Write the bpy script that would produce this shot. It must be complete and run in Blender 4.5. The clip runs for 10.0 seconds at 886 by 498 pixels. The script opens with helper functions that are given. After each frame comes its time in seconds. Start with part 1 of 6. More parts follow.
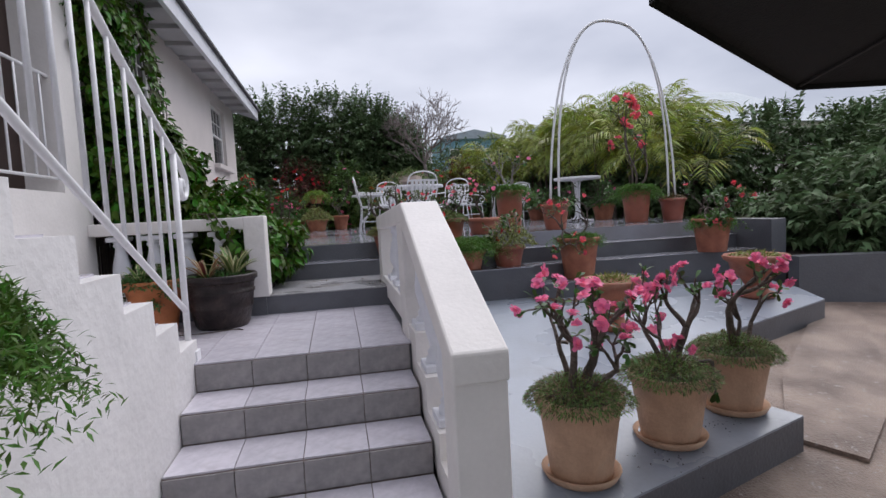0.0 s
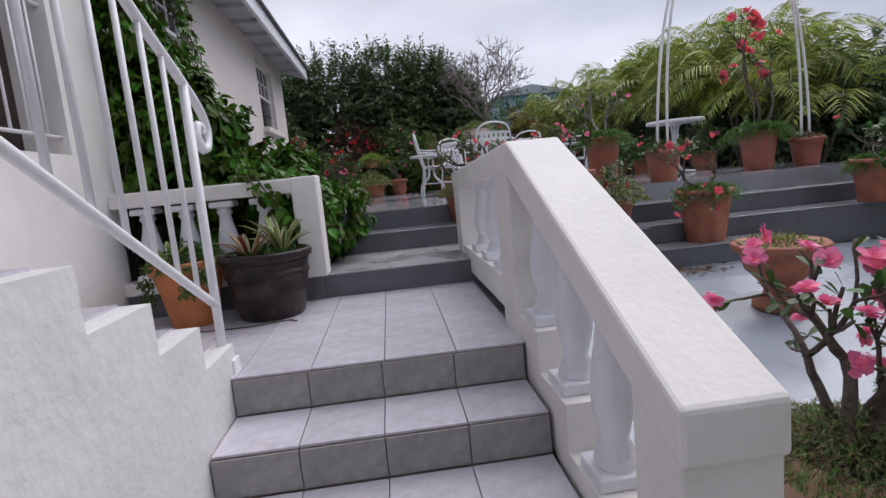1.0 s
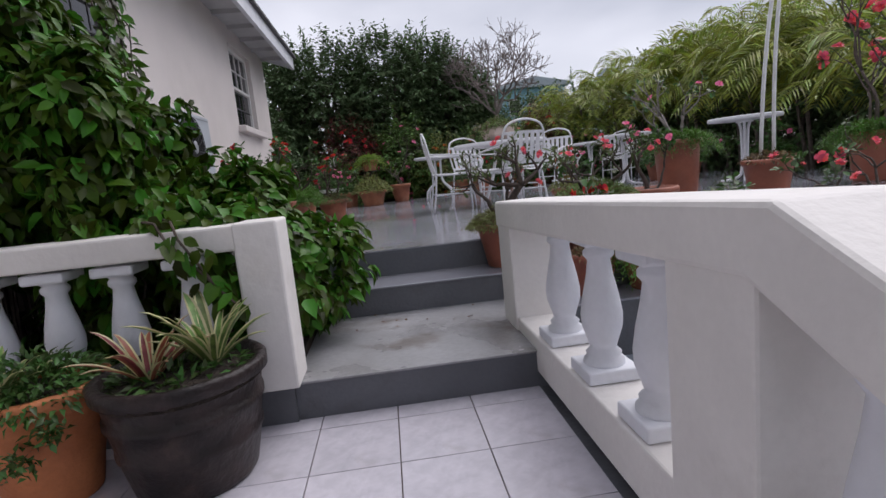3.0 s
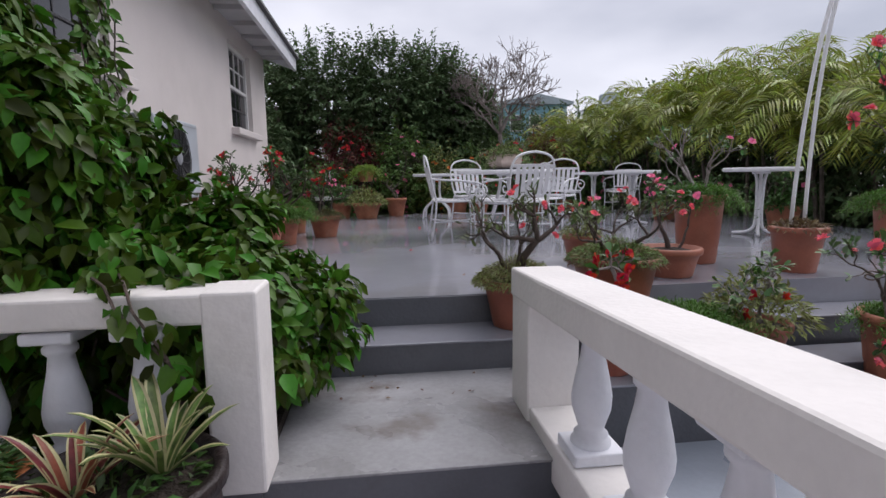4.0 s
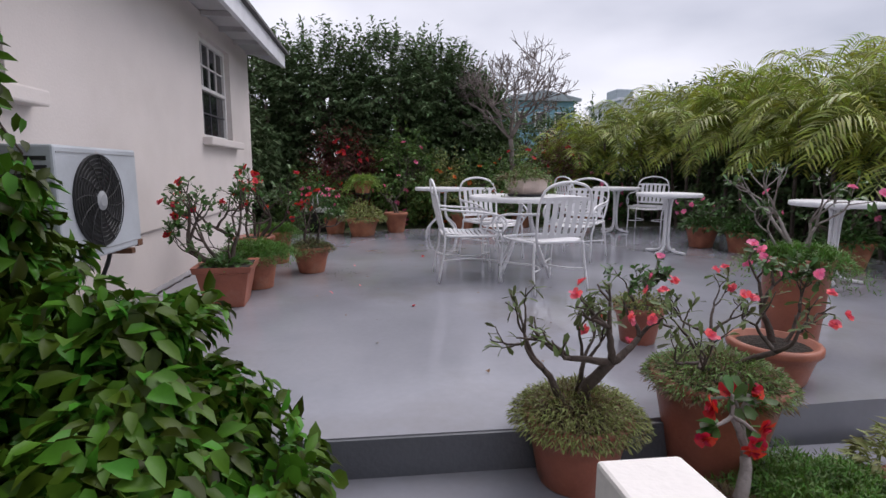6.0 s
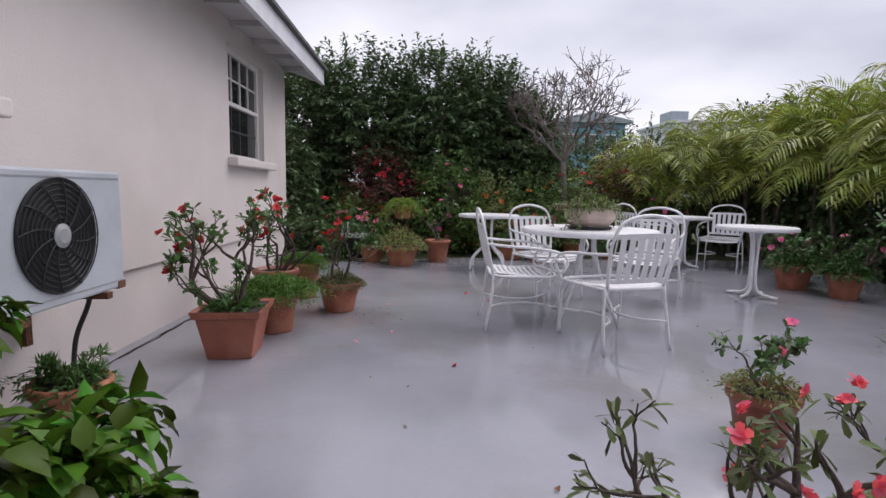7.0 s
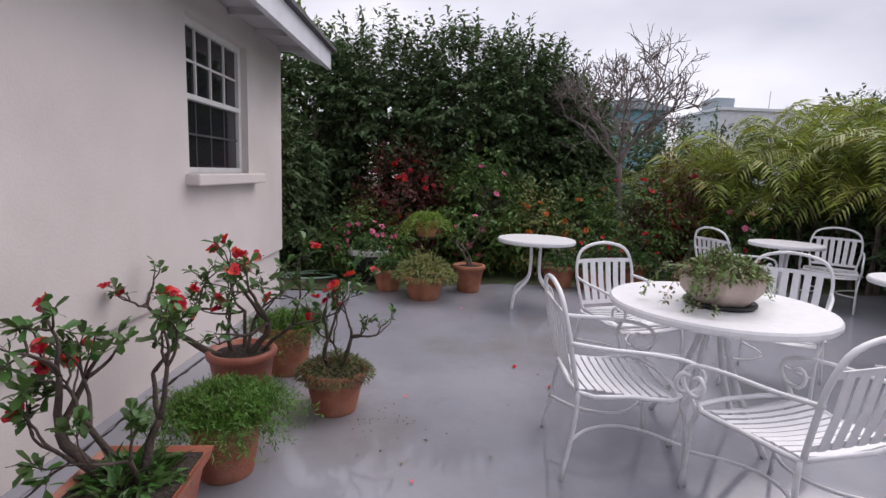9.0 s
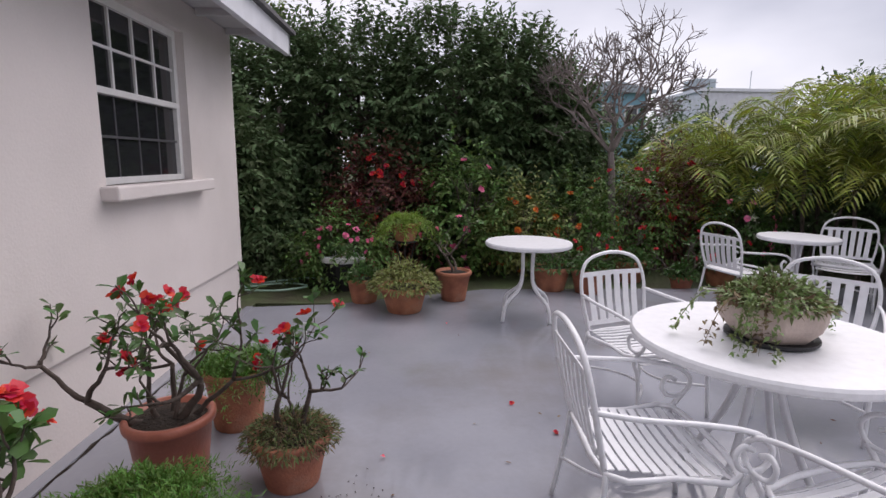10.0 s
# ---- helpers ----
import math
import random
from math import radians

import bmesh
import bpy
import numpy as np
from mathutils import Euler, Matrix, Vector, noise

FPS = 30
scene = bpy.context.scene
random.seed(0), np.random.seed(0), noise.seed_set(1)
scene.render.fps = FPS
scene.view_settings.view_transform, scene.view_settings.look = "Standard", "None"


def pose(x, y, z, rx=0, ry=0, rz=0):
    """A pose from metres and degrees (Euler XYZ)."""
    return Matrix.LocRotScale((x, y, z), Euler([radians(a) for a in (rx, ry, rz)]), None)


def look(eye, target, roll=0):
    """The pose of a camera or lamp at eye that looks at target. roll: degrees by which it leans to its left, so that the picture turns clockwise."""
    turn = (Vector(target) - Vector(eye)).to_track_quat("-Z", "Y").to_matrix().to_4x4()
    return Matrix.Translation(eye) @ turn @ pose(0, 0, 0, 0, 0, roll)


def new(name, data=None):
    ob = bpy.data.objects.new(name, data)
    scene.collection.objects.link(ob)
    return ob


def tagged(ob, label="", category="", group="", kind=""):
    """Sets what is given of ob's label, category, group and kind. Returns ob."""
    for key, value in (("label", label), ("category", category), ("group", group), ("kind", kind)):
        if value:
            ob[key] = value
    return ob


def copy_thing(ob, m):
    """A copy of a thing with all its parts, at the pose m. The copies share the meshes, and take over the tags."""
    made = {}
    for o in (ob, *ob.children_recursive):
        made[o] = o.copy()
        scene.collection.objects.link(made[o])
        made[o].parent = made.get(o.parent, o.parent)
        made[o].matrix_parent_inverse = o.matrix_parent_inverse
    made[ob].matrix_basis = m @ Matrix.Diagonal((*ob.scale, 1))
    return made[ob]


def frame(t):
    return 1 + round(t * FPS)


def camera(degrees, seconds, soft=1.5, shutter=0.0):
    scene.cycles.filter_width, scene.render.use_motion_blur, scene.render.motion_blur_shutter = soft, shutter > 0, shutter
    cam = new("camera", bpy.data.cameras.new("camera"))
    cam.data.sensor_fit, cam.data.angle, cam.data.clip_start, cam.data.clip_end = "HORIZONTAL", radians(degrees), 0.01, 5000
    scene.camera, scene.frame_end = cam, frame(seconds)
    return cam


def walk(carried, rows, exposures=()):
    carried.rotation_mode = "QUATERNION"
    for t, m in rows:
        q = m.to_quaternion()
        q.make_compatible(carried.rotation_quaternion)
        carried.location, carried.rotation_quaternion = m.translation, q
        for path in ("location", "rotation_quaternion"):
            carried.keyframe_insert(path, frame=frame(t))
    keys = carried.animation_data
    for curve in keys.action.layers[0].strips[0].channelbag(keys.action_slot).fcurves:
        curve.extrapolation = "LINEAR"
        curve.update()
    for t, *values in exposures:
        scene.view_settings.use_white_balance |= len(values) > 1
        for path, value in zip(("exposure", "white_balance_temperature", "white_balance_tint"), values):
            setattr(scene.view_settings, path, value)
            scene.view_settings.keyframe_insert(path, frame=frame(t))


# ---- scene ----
cam = camera(81.0, 10.0, soft=1.5)
PATH = [
    (0, (-0.026, 0.951, 0.294), (0.373, 2.905, 0.149), -3.0),
    (0.5, (-0.103, 1.481, 0.271), (0.183, 3.449, 0.052), -3.3),
    (1, (-0.133, 1.921, 0.231), (0.05, 3.895, -0.034), -5.5),
    (1.5, (-0.111, 2.358, 0.248), (-0.046, 4.339, -0.021), -6.2),
    (2, (-0.146, 2.733, 0.283), (-0.125, 4.72, 0.053), -4.9),
    (2.5, (-0.189, 3.118, 0.364), (-0.048, 5.099, 0.132), -6.7),
    (2.7, (-0.169, 3.229, 0.385), (0.008, 5.205, 0.128), -7.1),
    (3.8, (-0.201, 3.664, 0.638), (0.024, 5.628, 0.333), -0.9),
    (4, (-0.21, 3.738, 0.664), (0.03, 5.705, 0.394), -0.7),
    (4.5, (-0.191, 3.951, 0.76), (0.056, 5.918, 0.493), -0.5),
    (5, (-0.204, 4.132, 0.902), (0.02, 6.096, 0.601), 0.4),
    (5.2, (-0.221, 4.229, 0.923), (0.01, 6.191, 0.613), 1.2),
    (6.3, (-0.155, 4.986, 1.017), (0.085, 6.952, 0.733), -0.1),
    (6.5, (-0.142, 5.122, 1.024), (0.068, 7.095, 0.772), 0.0),
    (7, (-0.139, 5.49, 1.04), (-0.055, 7.476, 0.818), 1.1),
    (7.5, (-0.198, 5.922, 1.137), (-0.117, 7.911, 0.943), 0.5),
    (8, (-0.225, 6.29, 1.221), (-0.138, 8.271, 0.958), 0.1),
    (8.5, (-0.2, 6.731, 1.314), (-0.168, 8.717, 1.08), 0.2),
    (9, (-0.253, 7.038, 1.397), (-0.242, 9.017, 1.106), 2.1),
    (9.5, (-0.291, 7.364, 1.473), (-0.212, 9.338, 1.162), 1.1),
    (10, (-0.231, 7.679, 1.489), (-0.155, 9.649, 1.153), 0.6),
]
walk(cam, [(t, look(eye, target, roll)) for t, eye, target, roll in PATH], [(0.0, 0.54, 6200, 15.0), (2.5, 0.45, 6280, 15.5), (5.0, 0.61, 6350, 16.5), (10.0, 0.65, 6480, 19.0)])

# ---- world, sun, exposure ----
world = bpy.data.worlds.new("overcast_sky")
scene.world = world
world.use_nodes = True
wn, wl = world.node_tree.nodes, world.node_tree.links
wn.clear()
w_out = wn.new("ShaderNodeOutputWorld")
w_bg = wn.new("ShaderNodeBackground")
w_sky = wn.new("ShaderNodeTexSky")
w_sky.sky_type = "NISHITA"
w_sky.sun_disc = False
SUN_ELEVATION, SUN_ROTATION = radians(55), radians(50)
w_sky.sun_elevation, w_sky.sun_rotation = SUN_ELEVATION, SUN_ROTATION
w_coord = wn.new("ShaderNodeTexCoord")
w_map = wn.new("ShaderNodeMapping")
w_map.inputs["Scale"].default_value = (1.0, 1.0, 2.6)
w_noise = wn.new("ShaderNodeTexNoise")
w_noise.inputs["Scale"].default_value = 2.0
w_noise.inputs["Detail"].default_value = 6.0
w_noise.inputs["Roughness"].default_value = 0.42
w_ramp = wn.new("ShaderNodeValToRGB")
w_ramp.color_ramp.elements[0].position = 0.32
w_ramp.color_ramp.elements[0].color = (3.3, 3.45, 3.85, 1)
w_ramp.color_ramp.elements[1].position = 0.66
w_ramp.color_ramp.elements[1].color = (6.7, 6.75, 7.0, 1)
w_mix = wn.new("ShaderNodeMix")
w_mix.data_type = "RGBA"
w_mix.inputs["Factor"].default_value = 0.9
w_bg.inputs["Strength"].default_value = 0.1
wl.new(w_coord.outputs["Generated"], w_map.inputs["Vector"])
wl.new(w_map.outputs["Vector"], w_noise.inputs["Vector"])
wl.new(w_noise.outputs["Fac"], w_ramp.inputs["Fac"])
wl.new(w_sky.outputs["Color"], w_mix.inputs["A"])
wl.new(w_ramp.outputs["Color"], w_mix.inputs["B"])
wl.new(w_mix.outputs["Result"], w_bg.inputs["Color"])
wl.new(w_bg.outputs["Background"], w_out.inputs["Surface"])

sun_data = bpy.data.lights.new("sun", "SUN")
sun_data.energy, sun_data.angle, sun_data.color = 1.5, radians(60), (1.0, 0.965, 0.92)
sun = new("sun", sun_data)
sun.matrix_world = look((30 * math.sin(SUN_ROTATION) * math.cos(SUN_ELEVATION), 30 * math.cos(SUN_ROTATION) * math.cos(SUN_ELEVATION), 30 * math.sin(SUN_ELEVATION)), (0, 0, 0))


# ---- materials ----
def material(name, color, rough=0.6, var=0.15, scale=8.0, bump=0.1, fine=90.0, metal=0.0, second=None, amount=0.5, coat=0.0,
             island=0.0, objrand=0.0, spec=0.5, translucent=0.0, stain=None, stain_scale=1.2, stain_low=0.55, stain_high=0.75, rough_var=0.0):
    """A surface with colour variation at two scales, fine relief, stains and wear."""
    mat = bpy.data.materials.new(name)
    mat.use_nodes = True
    n, l = mat.node_tree.nodes, mat.node_tree.links
    b = n["Principled BSDF"]
    b.inputs["Roughness"].default_value = rough
    b.inputs["Metallic"].default_value = metal
    b.inputs["Specular IOR Level"].default_value = spec
    b.inputs["Coat Weight"].default_value = coat
    coord = n.new("ShaderNodeTexCoord")
    big, small = n.new("ShaderNodeTexNoise"), n.new("ShaderNodeTexNoise")
    big.inputs["Scale"].default_value, small.inputs["Scale"].default_value = scale, fine
    big.inputs["Detail"].default_value, small.inputs["Detail"].default_value = 5.0, 3.0
    for t in (big, small):
        l.new(coord.outputs["Object"], t.inputs["Vector"])
    ramp = n.new("ShaderNodeValToRGB")
    c2 = second or [c * (1 - var) for c in color]
    c1 = [min(1.0, c * (1 + var * 0.6)) for c in color]
    ramp.color_ramp.elements[0].color, ramp.color_ramp.elements[1].color = (*c2, 1), (*c1, 1)
    ramp.color_ramp.elements[0].position, ramp.color_ramp.elements[1].position = 0.5 - 0.25 * amount - 0.05, 0.5 + 0.2 * (1.2 - amount)
    l.new(big.outputs["Fac"], ramp.inputs["Fac"])
    last = ramp.outputs["Color"]
    mul = n.new("ShaderNodeMix")
    mul.data_type, mul.blend_type = "RGBA", "MULTIPLY"
    mul.inputs["Factor"].default_value = min(1.0, var * 1.5)
    l.new(last, mul.inputs["A"])
    l.new(small.outputs["Color"], mul.inputs["B"])
    gray = n.new("ShaderNodeMapRange")
    gray.inputs["From Min"].default_value, gray.inputs["From Max"].default_value = 0.3, 0.7
    gray.inputs["To Min"].default_value, gray.inputs["To Max"].default_value = 0.6, 1.0
    l.new(small.outputs["Fac"], gray.inputs["Value"])
    l.new(gray.outputs["Result"], mul.inputs["B"])
    last = mul.outputs["Result"]
    if stain:
        st = n.new("ShaderNodeTexNoise")
        st.inputs["Scale"].default_value, st.inputs["Detail"].default_value = stain_scale, 7.0
        st.inputs["Roughness"].default_value = 0.62
        l.new(coord.outputs["Object"], st.inputs["Vector"])
        mr = n.new("ShaderNodeMapRange")
        mr.inputs["From Min"].default_value, mr.inputs["From Max"].default_value = stain_low, stain_high
        mr.inputs["To Max"].default_value = 0.75
        l.new(st.outputs["Fac"], mr.inputs["Value"])
        mx = n.new("ShaderNodeMix")
        mx.data_type = "RGBA"
        mx.inputs["B"].default_value = (*stain, 1)
        l.new(mr.outputs["Result"], mx.inputs["Factor"])
        l.new(last, mx.inputs["A"])
        last = mx.outputs["Result"]
    if island or objrand:
        src = n.new("ShaderNodeNewGeometry") if island else n.new("ShaderNodeObjectInfo")
        amt = island or objrand
        hsv = n.new("ShaderNodeHueSaturation")
        for key, low, high in (("Value", 1 - amt, 1 + amt), ("Hue", 0.5 - amt * 0.07, 0.5 + amt * 0.05)):
            mr = n.new("ShaderNodeMapRange")
            mr.inputs["To Min"].default_value, mr.inputs["To Max"].default_value = low, high
            l.new(src.outputs["Random Per Island" if island else "Random"], mr.inputs["Value"])
            l.new(mr.outputs["Result"], hsv.inputs[key])
        l.new(last, hsv.inputs["Color"])
        last = hsv.outputs["Color"]
    l.new(last, b.inputs["Base Color"])
    if rough_var:
        rr = n.new("ShaderNodeMapRange")
        rr.inputs["From Min"].default_value, rr.inputs["From Max"].default_value = 0.35, 0.65
        rr.inputs["To Min"].default_value, rr.inputs["To Max"].default_value = max(0.02, rough - rough_var), min(1, rough + rough_var)
        l.new(big.outputs["Fac"], rr.inputs["Value"])
        l.new(rr.outputs["Result"], b.inputs["Roughness"])
    if bump:
        bp = n.new("ShaderNodeBump")
        bp.inputs["Strength"].default_value, bp.inputs["Distance"].default_value = bump, 0.02
        l.new(small.outputs["Fac"], bp.inputs["Height"])
        l.new(bp.outputs["Normal"], b.inputs["Normal"])
    if translucent:
        tr, mixs = n.new("ShaderNodeBsdfTranslucent"), n.new("ShaderNodeMixShader")
        mixs.inputs["Fac"].default_value = translucent
        l.new(last, tr.inputs["Color"])
        l.new(b.outputs["BSDF"], mixs.inputs[1])
        l.new(tr.outputs["BSDF"], mixs.inputs[2])
        l.new(mixs.outputs["Shader"], n["Material Output"].inputs["Surface"])
    return mat


M_WALL = material("painted_render_cream", (0.69, 0.635, 0.615), 0.75, 0.05, 1.5, 0.08, 60.0, stain=(0.55, 0.50, 0.47), stain_scale=0.7, stain_low=0.56, stain_high=0.85)
M_WHITE = material("painted_render_white", (0.79, 0.76, 0.735), 0.65, 0.06, 3.0, 0.12, 45.0, stain=(0.52, 0.49, 0.45), stain_scale=2.5, stain_low=0.6, stain_high=0.85)
M_STUCCO = material("rough_white_stucco", (0.75, 0.735, 0.73), 0.7, 0.06, 4.0, 0.28, 24.0, stain=(0.58, 0.56, 0.53), stain_scale=2.0, stain_low=0.6, stain_high=0.9)
M_FLOOR = material("wet_grey_floor_paint", (0.305, 0.31, 0.348), 0.10, 0.07, 0.9, 0.006, 30.0, second=(0.25, 0.255, 0.29), stain=(0.185, 0.165, 0.15), stain_scale=0.7, stain_low=0.50, stain_high=0.76, rough_var=0.06)
M_WORN = material("worn_dirty_step_paint", (0.33, 0.33, 0.345), 0.3, 0.25, 2.2, 0.1, 45.0, second=(0.24, 0.235, 0.235), stain=(0.13, 0.105, 0.085), stain_scale=3.2, stain_low=0.53, stain_high=0.70, rough_var=0.15)
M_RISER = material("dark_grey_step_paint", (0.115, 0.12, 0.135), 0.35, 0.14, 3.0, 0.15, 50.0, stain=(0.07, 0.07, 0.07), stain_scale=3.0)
M_PATIO = material("damp_blue_grey_paint", (0.32, 0.355, 0.41), 0.3, 0.1, 1.2, 0.05, 40.0, stain=(0.22, 0.23, 0.25), stain_scale=1.0, rough_var=0.1)
M_TILE = material("pale_lilac_ceramic_tile", (0.58, 0.555, 0.61), 0.26, 0.11, 14.0, 0.03, 60.0, second=(0.53, 0.51, 0.565), objrand=0.07, stain=(0.33, 0.28, 0.26), stain_scale=2.4, stain_low=0.60, stain_high=0.85)
M_TILE_R = material("grey_ceramic_riser_tile", (0.29, 0.27, 0.27), 0.35, 0.12, 16.0, 0.04, 60.0, second=(0.22, 0.21, 0.215), objrand=0.08)
M_GROUT = material("brown_grout", (0.20, 0.16, 0.14), 0.8, 0.2, 30.0, 0.3)
M_METAL = material("white_enamelled_metal", (0.80, 0.80, 0.82), 0.35, 0.05, 20.0, 0.05, 120.0, stain=(0.55, 0.5, 0.46), stain_scale=9.0, stain_low=0.66, stain_high=0.8)
M_TERRA = material("terracotta", (0.40, 0.155, 0.085), 0.7, 0.22, 7.0, 0.25, 70.0, second=(0.27, 0.095, 0.055), stain=(0.42, 0.27, 0.2), stain_scale=5.0, stain_low=0.55, stain_high=0.8, objrand=0.1)
M_TERRA_O = material("bright_orange_terracotta", (0.52, 0.185, 0.07), 0.65, 0.16, 7.0, 0.2, 70.0, second=(0.42, 0.14, 0.055), stain=(0.5, 0.3, 0.2), stain_scale=5.0, stain_low=0.62, stain_high=0.85)
M_TERRA_R = material("reddish_plastic_terracotta", (0.36, 0.12, 0.075), 0.45, 0.18, 6.0, 0.08, 70.0, stain=(0.42, 0.2, 0.15), stain_scale=4.0, objrand=0.08)
M_BUFF = material("pale_buff_terracotta", (0.56, 0.36, 0.24), 0.75, 0.16, 7.0, 0.25, 60.0, stain=(0.5, 0.38, 0.27), stain_scale=4.0)
M_PINKSTONE = material("pinkish_cast_stone", (0.52, 0.42, 0.37), 0.7, 0.15, 8.0, 0.2, 60.0, stain=(0.35, 0.28, 0.25), stain_scale=4.0)
M_DARKPOT = material("dark_brown_glazed_pot", (0.032, 0.022, 0.021), 0.42, 0.4, 9.0, 0.45, 30.0, second=(0.012, 0.009, 0.009), stain=(0.075, 0.05, 0.042), stain_scale=7.0, stain_low=0.58, stain_high=0.72, spec=0.3)
M_SOIL = material("potting_soil", (0.035, 0.025, 0.018), 0.95, 0.4, 25.0, 1.0, 60.0)
M_BARK = material("grey_brown_bark", (0.13, 0.10, 0.085), 0.85, 0.3, 14.0, 0.7, 60.0, second=(0.07, 0.055, 0.045))
M_BARK2 = material("dark_branch_bark", (0.085, 0.062, 0.05), 0.8, 0.3, 14.0, 0.5, 60.0)
M_TWIG = material("grey_brown_bare_twig", (0.24, 0.20, 0.185), 0.85, 0.25, 6.0, 0.4, 60.0)
M_PALEBARK = material("pale_grey_twig", (0.30, 0.265, 0.25), 0.85, 0.2, 10.0, 0.4, 60.0)
M_LEAF = material("glossy_green_leaf", (0.065, 0.145, 0.032), 0.42, 0.2, 6.0, 0.0, island=0.45, translucent=0.25)
M_OLIVE = material("narrow_olive_leaf", (0.11, 0.145, 0.05), 0.5, 0.2, 6.0, 0.0, spec=0.25, island=0.5, translucent=0.25)
M_VINE = material("vine_leaf", (0.062, 0.140, 0.013), 0.36, 0.2, 6.0, 0.0, spec=0.2, island=0.75, translucent=0.2)
M_TREELEAF = material("dark_tree_leaf", (0.112, 0.172, 0.078), 0.6, 0.25, 4.0, 0.0, spec=0.15, island=0.4, translucent=0.22)
M_TREELIGHT = material("yellowish_tree_leaf", (0.15, 0.20, 0.05), 0.5, 0.25, 4.0, 0.0, spec=0.3, island=0.5, translucent=0.2)
M_FERN = material("bright_feathery_green", (0.088, 0.20, 0.026), 0.55, 0.2, 6.0, 0.0, island=0.45, translucent=0.3)
M_FERNLIGHT = material("light_green_sword_fern", (0.24, 0.37, 0.06), 0.5, 0.2, 6.0, 0.0, island=0.35, translucent=0.3)
M_HERB = material("yellow_green_creeper", (0.22, 0.25, 0.07), 0.55, 0.25, 8.0, 0.0, island=0.5, translucent=0.25)
M_SUCC = material("trailing_succulent_green", (0.17, 0.24, 0.075), 0.5, 0.25, 8.0, 0.0, island=0.5, translucent=0.2)
M_MOSS = material("fine_green_creeper", (0.15, 0.25, 0.06), 0.55, 0.25, 8.0, 0.0, island=0.5, translucent=0.25)
M_DRY = material("dry_brown_creeper", (0.19, 0.135, 0.07), 0.7, 0.25, 8.0, 0.0, island=0.4, translucent=0.2)
M_PALM = material("palm_frond_green", (0.33, 0.37, 0.055), 0.4, 0.2, 2.0, 0.0, island=0.45, translucent=0.3, second=(0.17, 0.25, 0.045))
M_REDLEAF = material("dark_red_leaf", (0.15, 0.045, 0.036), 0.5, 0.25, 6.0, 0.0, island=0.5, translucent=0.25)
M_BUSH = material("bed_bush_leaf", (0.12, 0.21, 0.055), 0.5, 0.25, 5.0, 0.0, spec=0.25, island=0.45, translucent=0.25)
M_PINK = material("pink_petal", (0.90, 0.17, 0.38), 0.5, 0.2, 40.0, 0.0, island=0.25, translucent=0.3, second=(0.92, 0.32, 0.48))
M_CORAL = material("coral_red_petal", (0.80, 0.085, 0.13), 0.5, 0.2, 40.0, 0.0, island=0.25, translucent=0.3, second=(0.85, 0.2, 0.24))
M_RED = material("red_petal", (0.62, 0.02, 0.035), 0.5, 0.15, 30.0, 0.0, island=0.3, translucent=0.25)
M_ORANGE = material("orange_petal", (0.75, 0.19, 0.03), 0.5, 0.15, 30.0, 0.0, island=0.3, translucent=0.25)
M_BROMELIAD = material("variegated_bromeliad_leaf", (0.15, 0.24, 0.06), 0.4, 0.4, 26.0, 0.0, island=0.4, second=(0.08, 0.14, 0.035), translucent=0.15)
M_BROMRED = material("red_bromeliad_leaf", (0.26, 0.06, 0.045), 0.4, 0.3, 26.0, 0.0, island=0.3, translucent=0.15)
M_GRASS = material("rough_lawn", (0.07, 0.095, 0.035), 0.9, 0.35, 2.0, 0.8, 40.0, second=(0.06, 0.05, 0.03))
M_STONE = material("brown_exposed_aggregate", (0.33, 0.25, 0.20), 0.4, 0.3, 3.0, 0.7, 70.0, second=(0.17, 0.12, 0.095), stain=(0.40, 0.36, 0.33), stain_scale=26.0, stain_low=0.6, stain_high=0.66)
M_ROOF = material("grey_roof_shingle", (0.14, 0.135, 0.14), 0.85, 0.25, 10.0, 0.5)
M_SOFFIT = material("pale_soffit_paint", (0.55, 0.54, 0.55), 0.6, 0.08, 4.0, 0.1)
M_FASCIA = material("white_fascia_paint", (0.74, 0.75, 0.80), 0.5, 0.08, 4.0, 0.1)
M_WINFRAME = material("white_window_frame", (0.74, 0.73, 0.72), 0.45, 0.06, 12.0, 0.05)
M_GLASS = material("dark_window_glass", (0.02, 0.021, 0.024), 0.06, 0.1, 2.0, 0.0, spec=0.7)
M_SASH = material("grey_screened_sash_bar", (0.075, 0.075, 0.08), 0.5, 0.1, 12.0, 0.05)
M_DARK = material("unlit_room_black", (0.03, 0.025, 0.024), 0.8, 0.2, 4.0, 0.0)
M_AC = material("weathered_pale_casing", (0.43, 0.46, 0.50), 0.4, 0.1, 5.0, 0.03, stain=(0.30, 0.17, 0.08), stain_scale=3.4, stain_low=0.615, stain_high=0.68)
M_BLACK = material("black_grille", (0.014, 0.014, 0.016), 0.5, 0.1, 20.0, 0.1)
M_HUB = material("grey_fan_hub", (0.30, 0.31, 0.33), 0.4, 0.1, 20.0, 0.0)
M_RUST = material("rusty_bracket", (0.13, 0.055, 0.025), 0.85, 0.3, 20.0, 0.5)
M_PIPE = material("white_plastic_pipe", (0.78, 0.78, 0.79), 0.4, 0.08, 8.0, 0.05)
M_BLUE = material("pale_blue_house_paint", (0.22, 0.42, 0.52), 0.7, 0.1, 3.0, 0.1)
M_GREYROOF = material("distant_grey_metal_roof", (0.36, 0.42, 0.46), 0.5, 0.1, 6.0, 0.1)
M_CANVAS = material("black_canvas", (0.012, 0.012, 0.014), 0.85, 0.2, 30.0, 0.3)
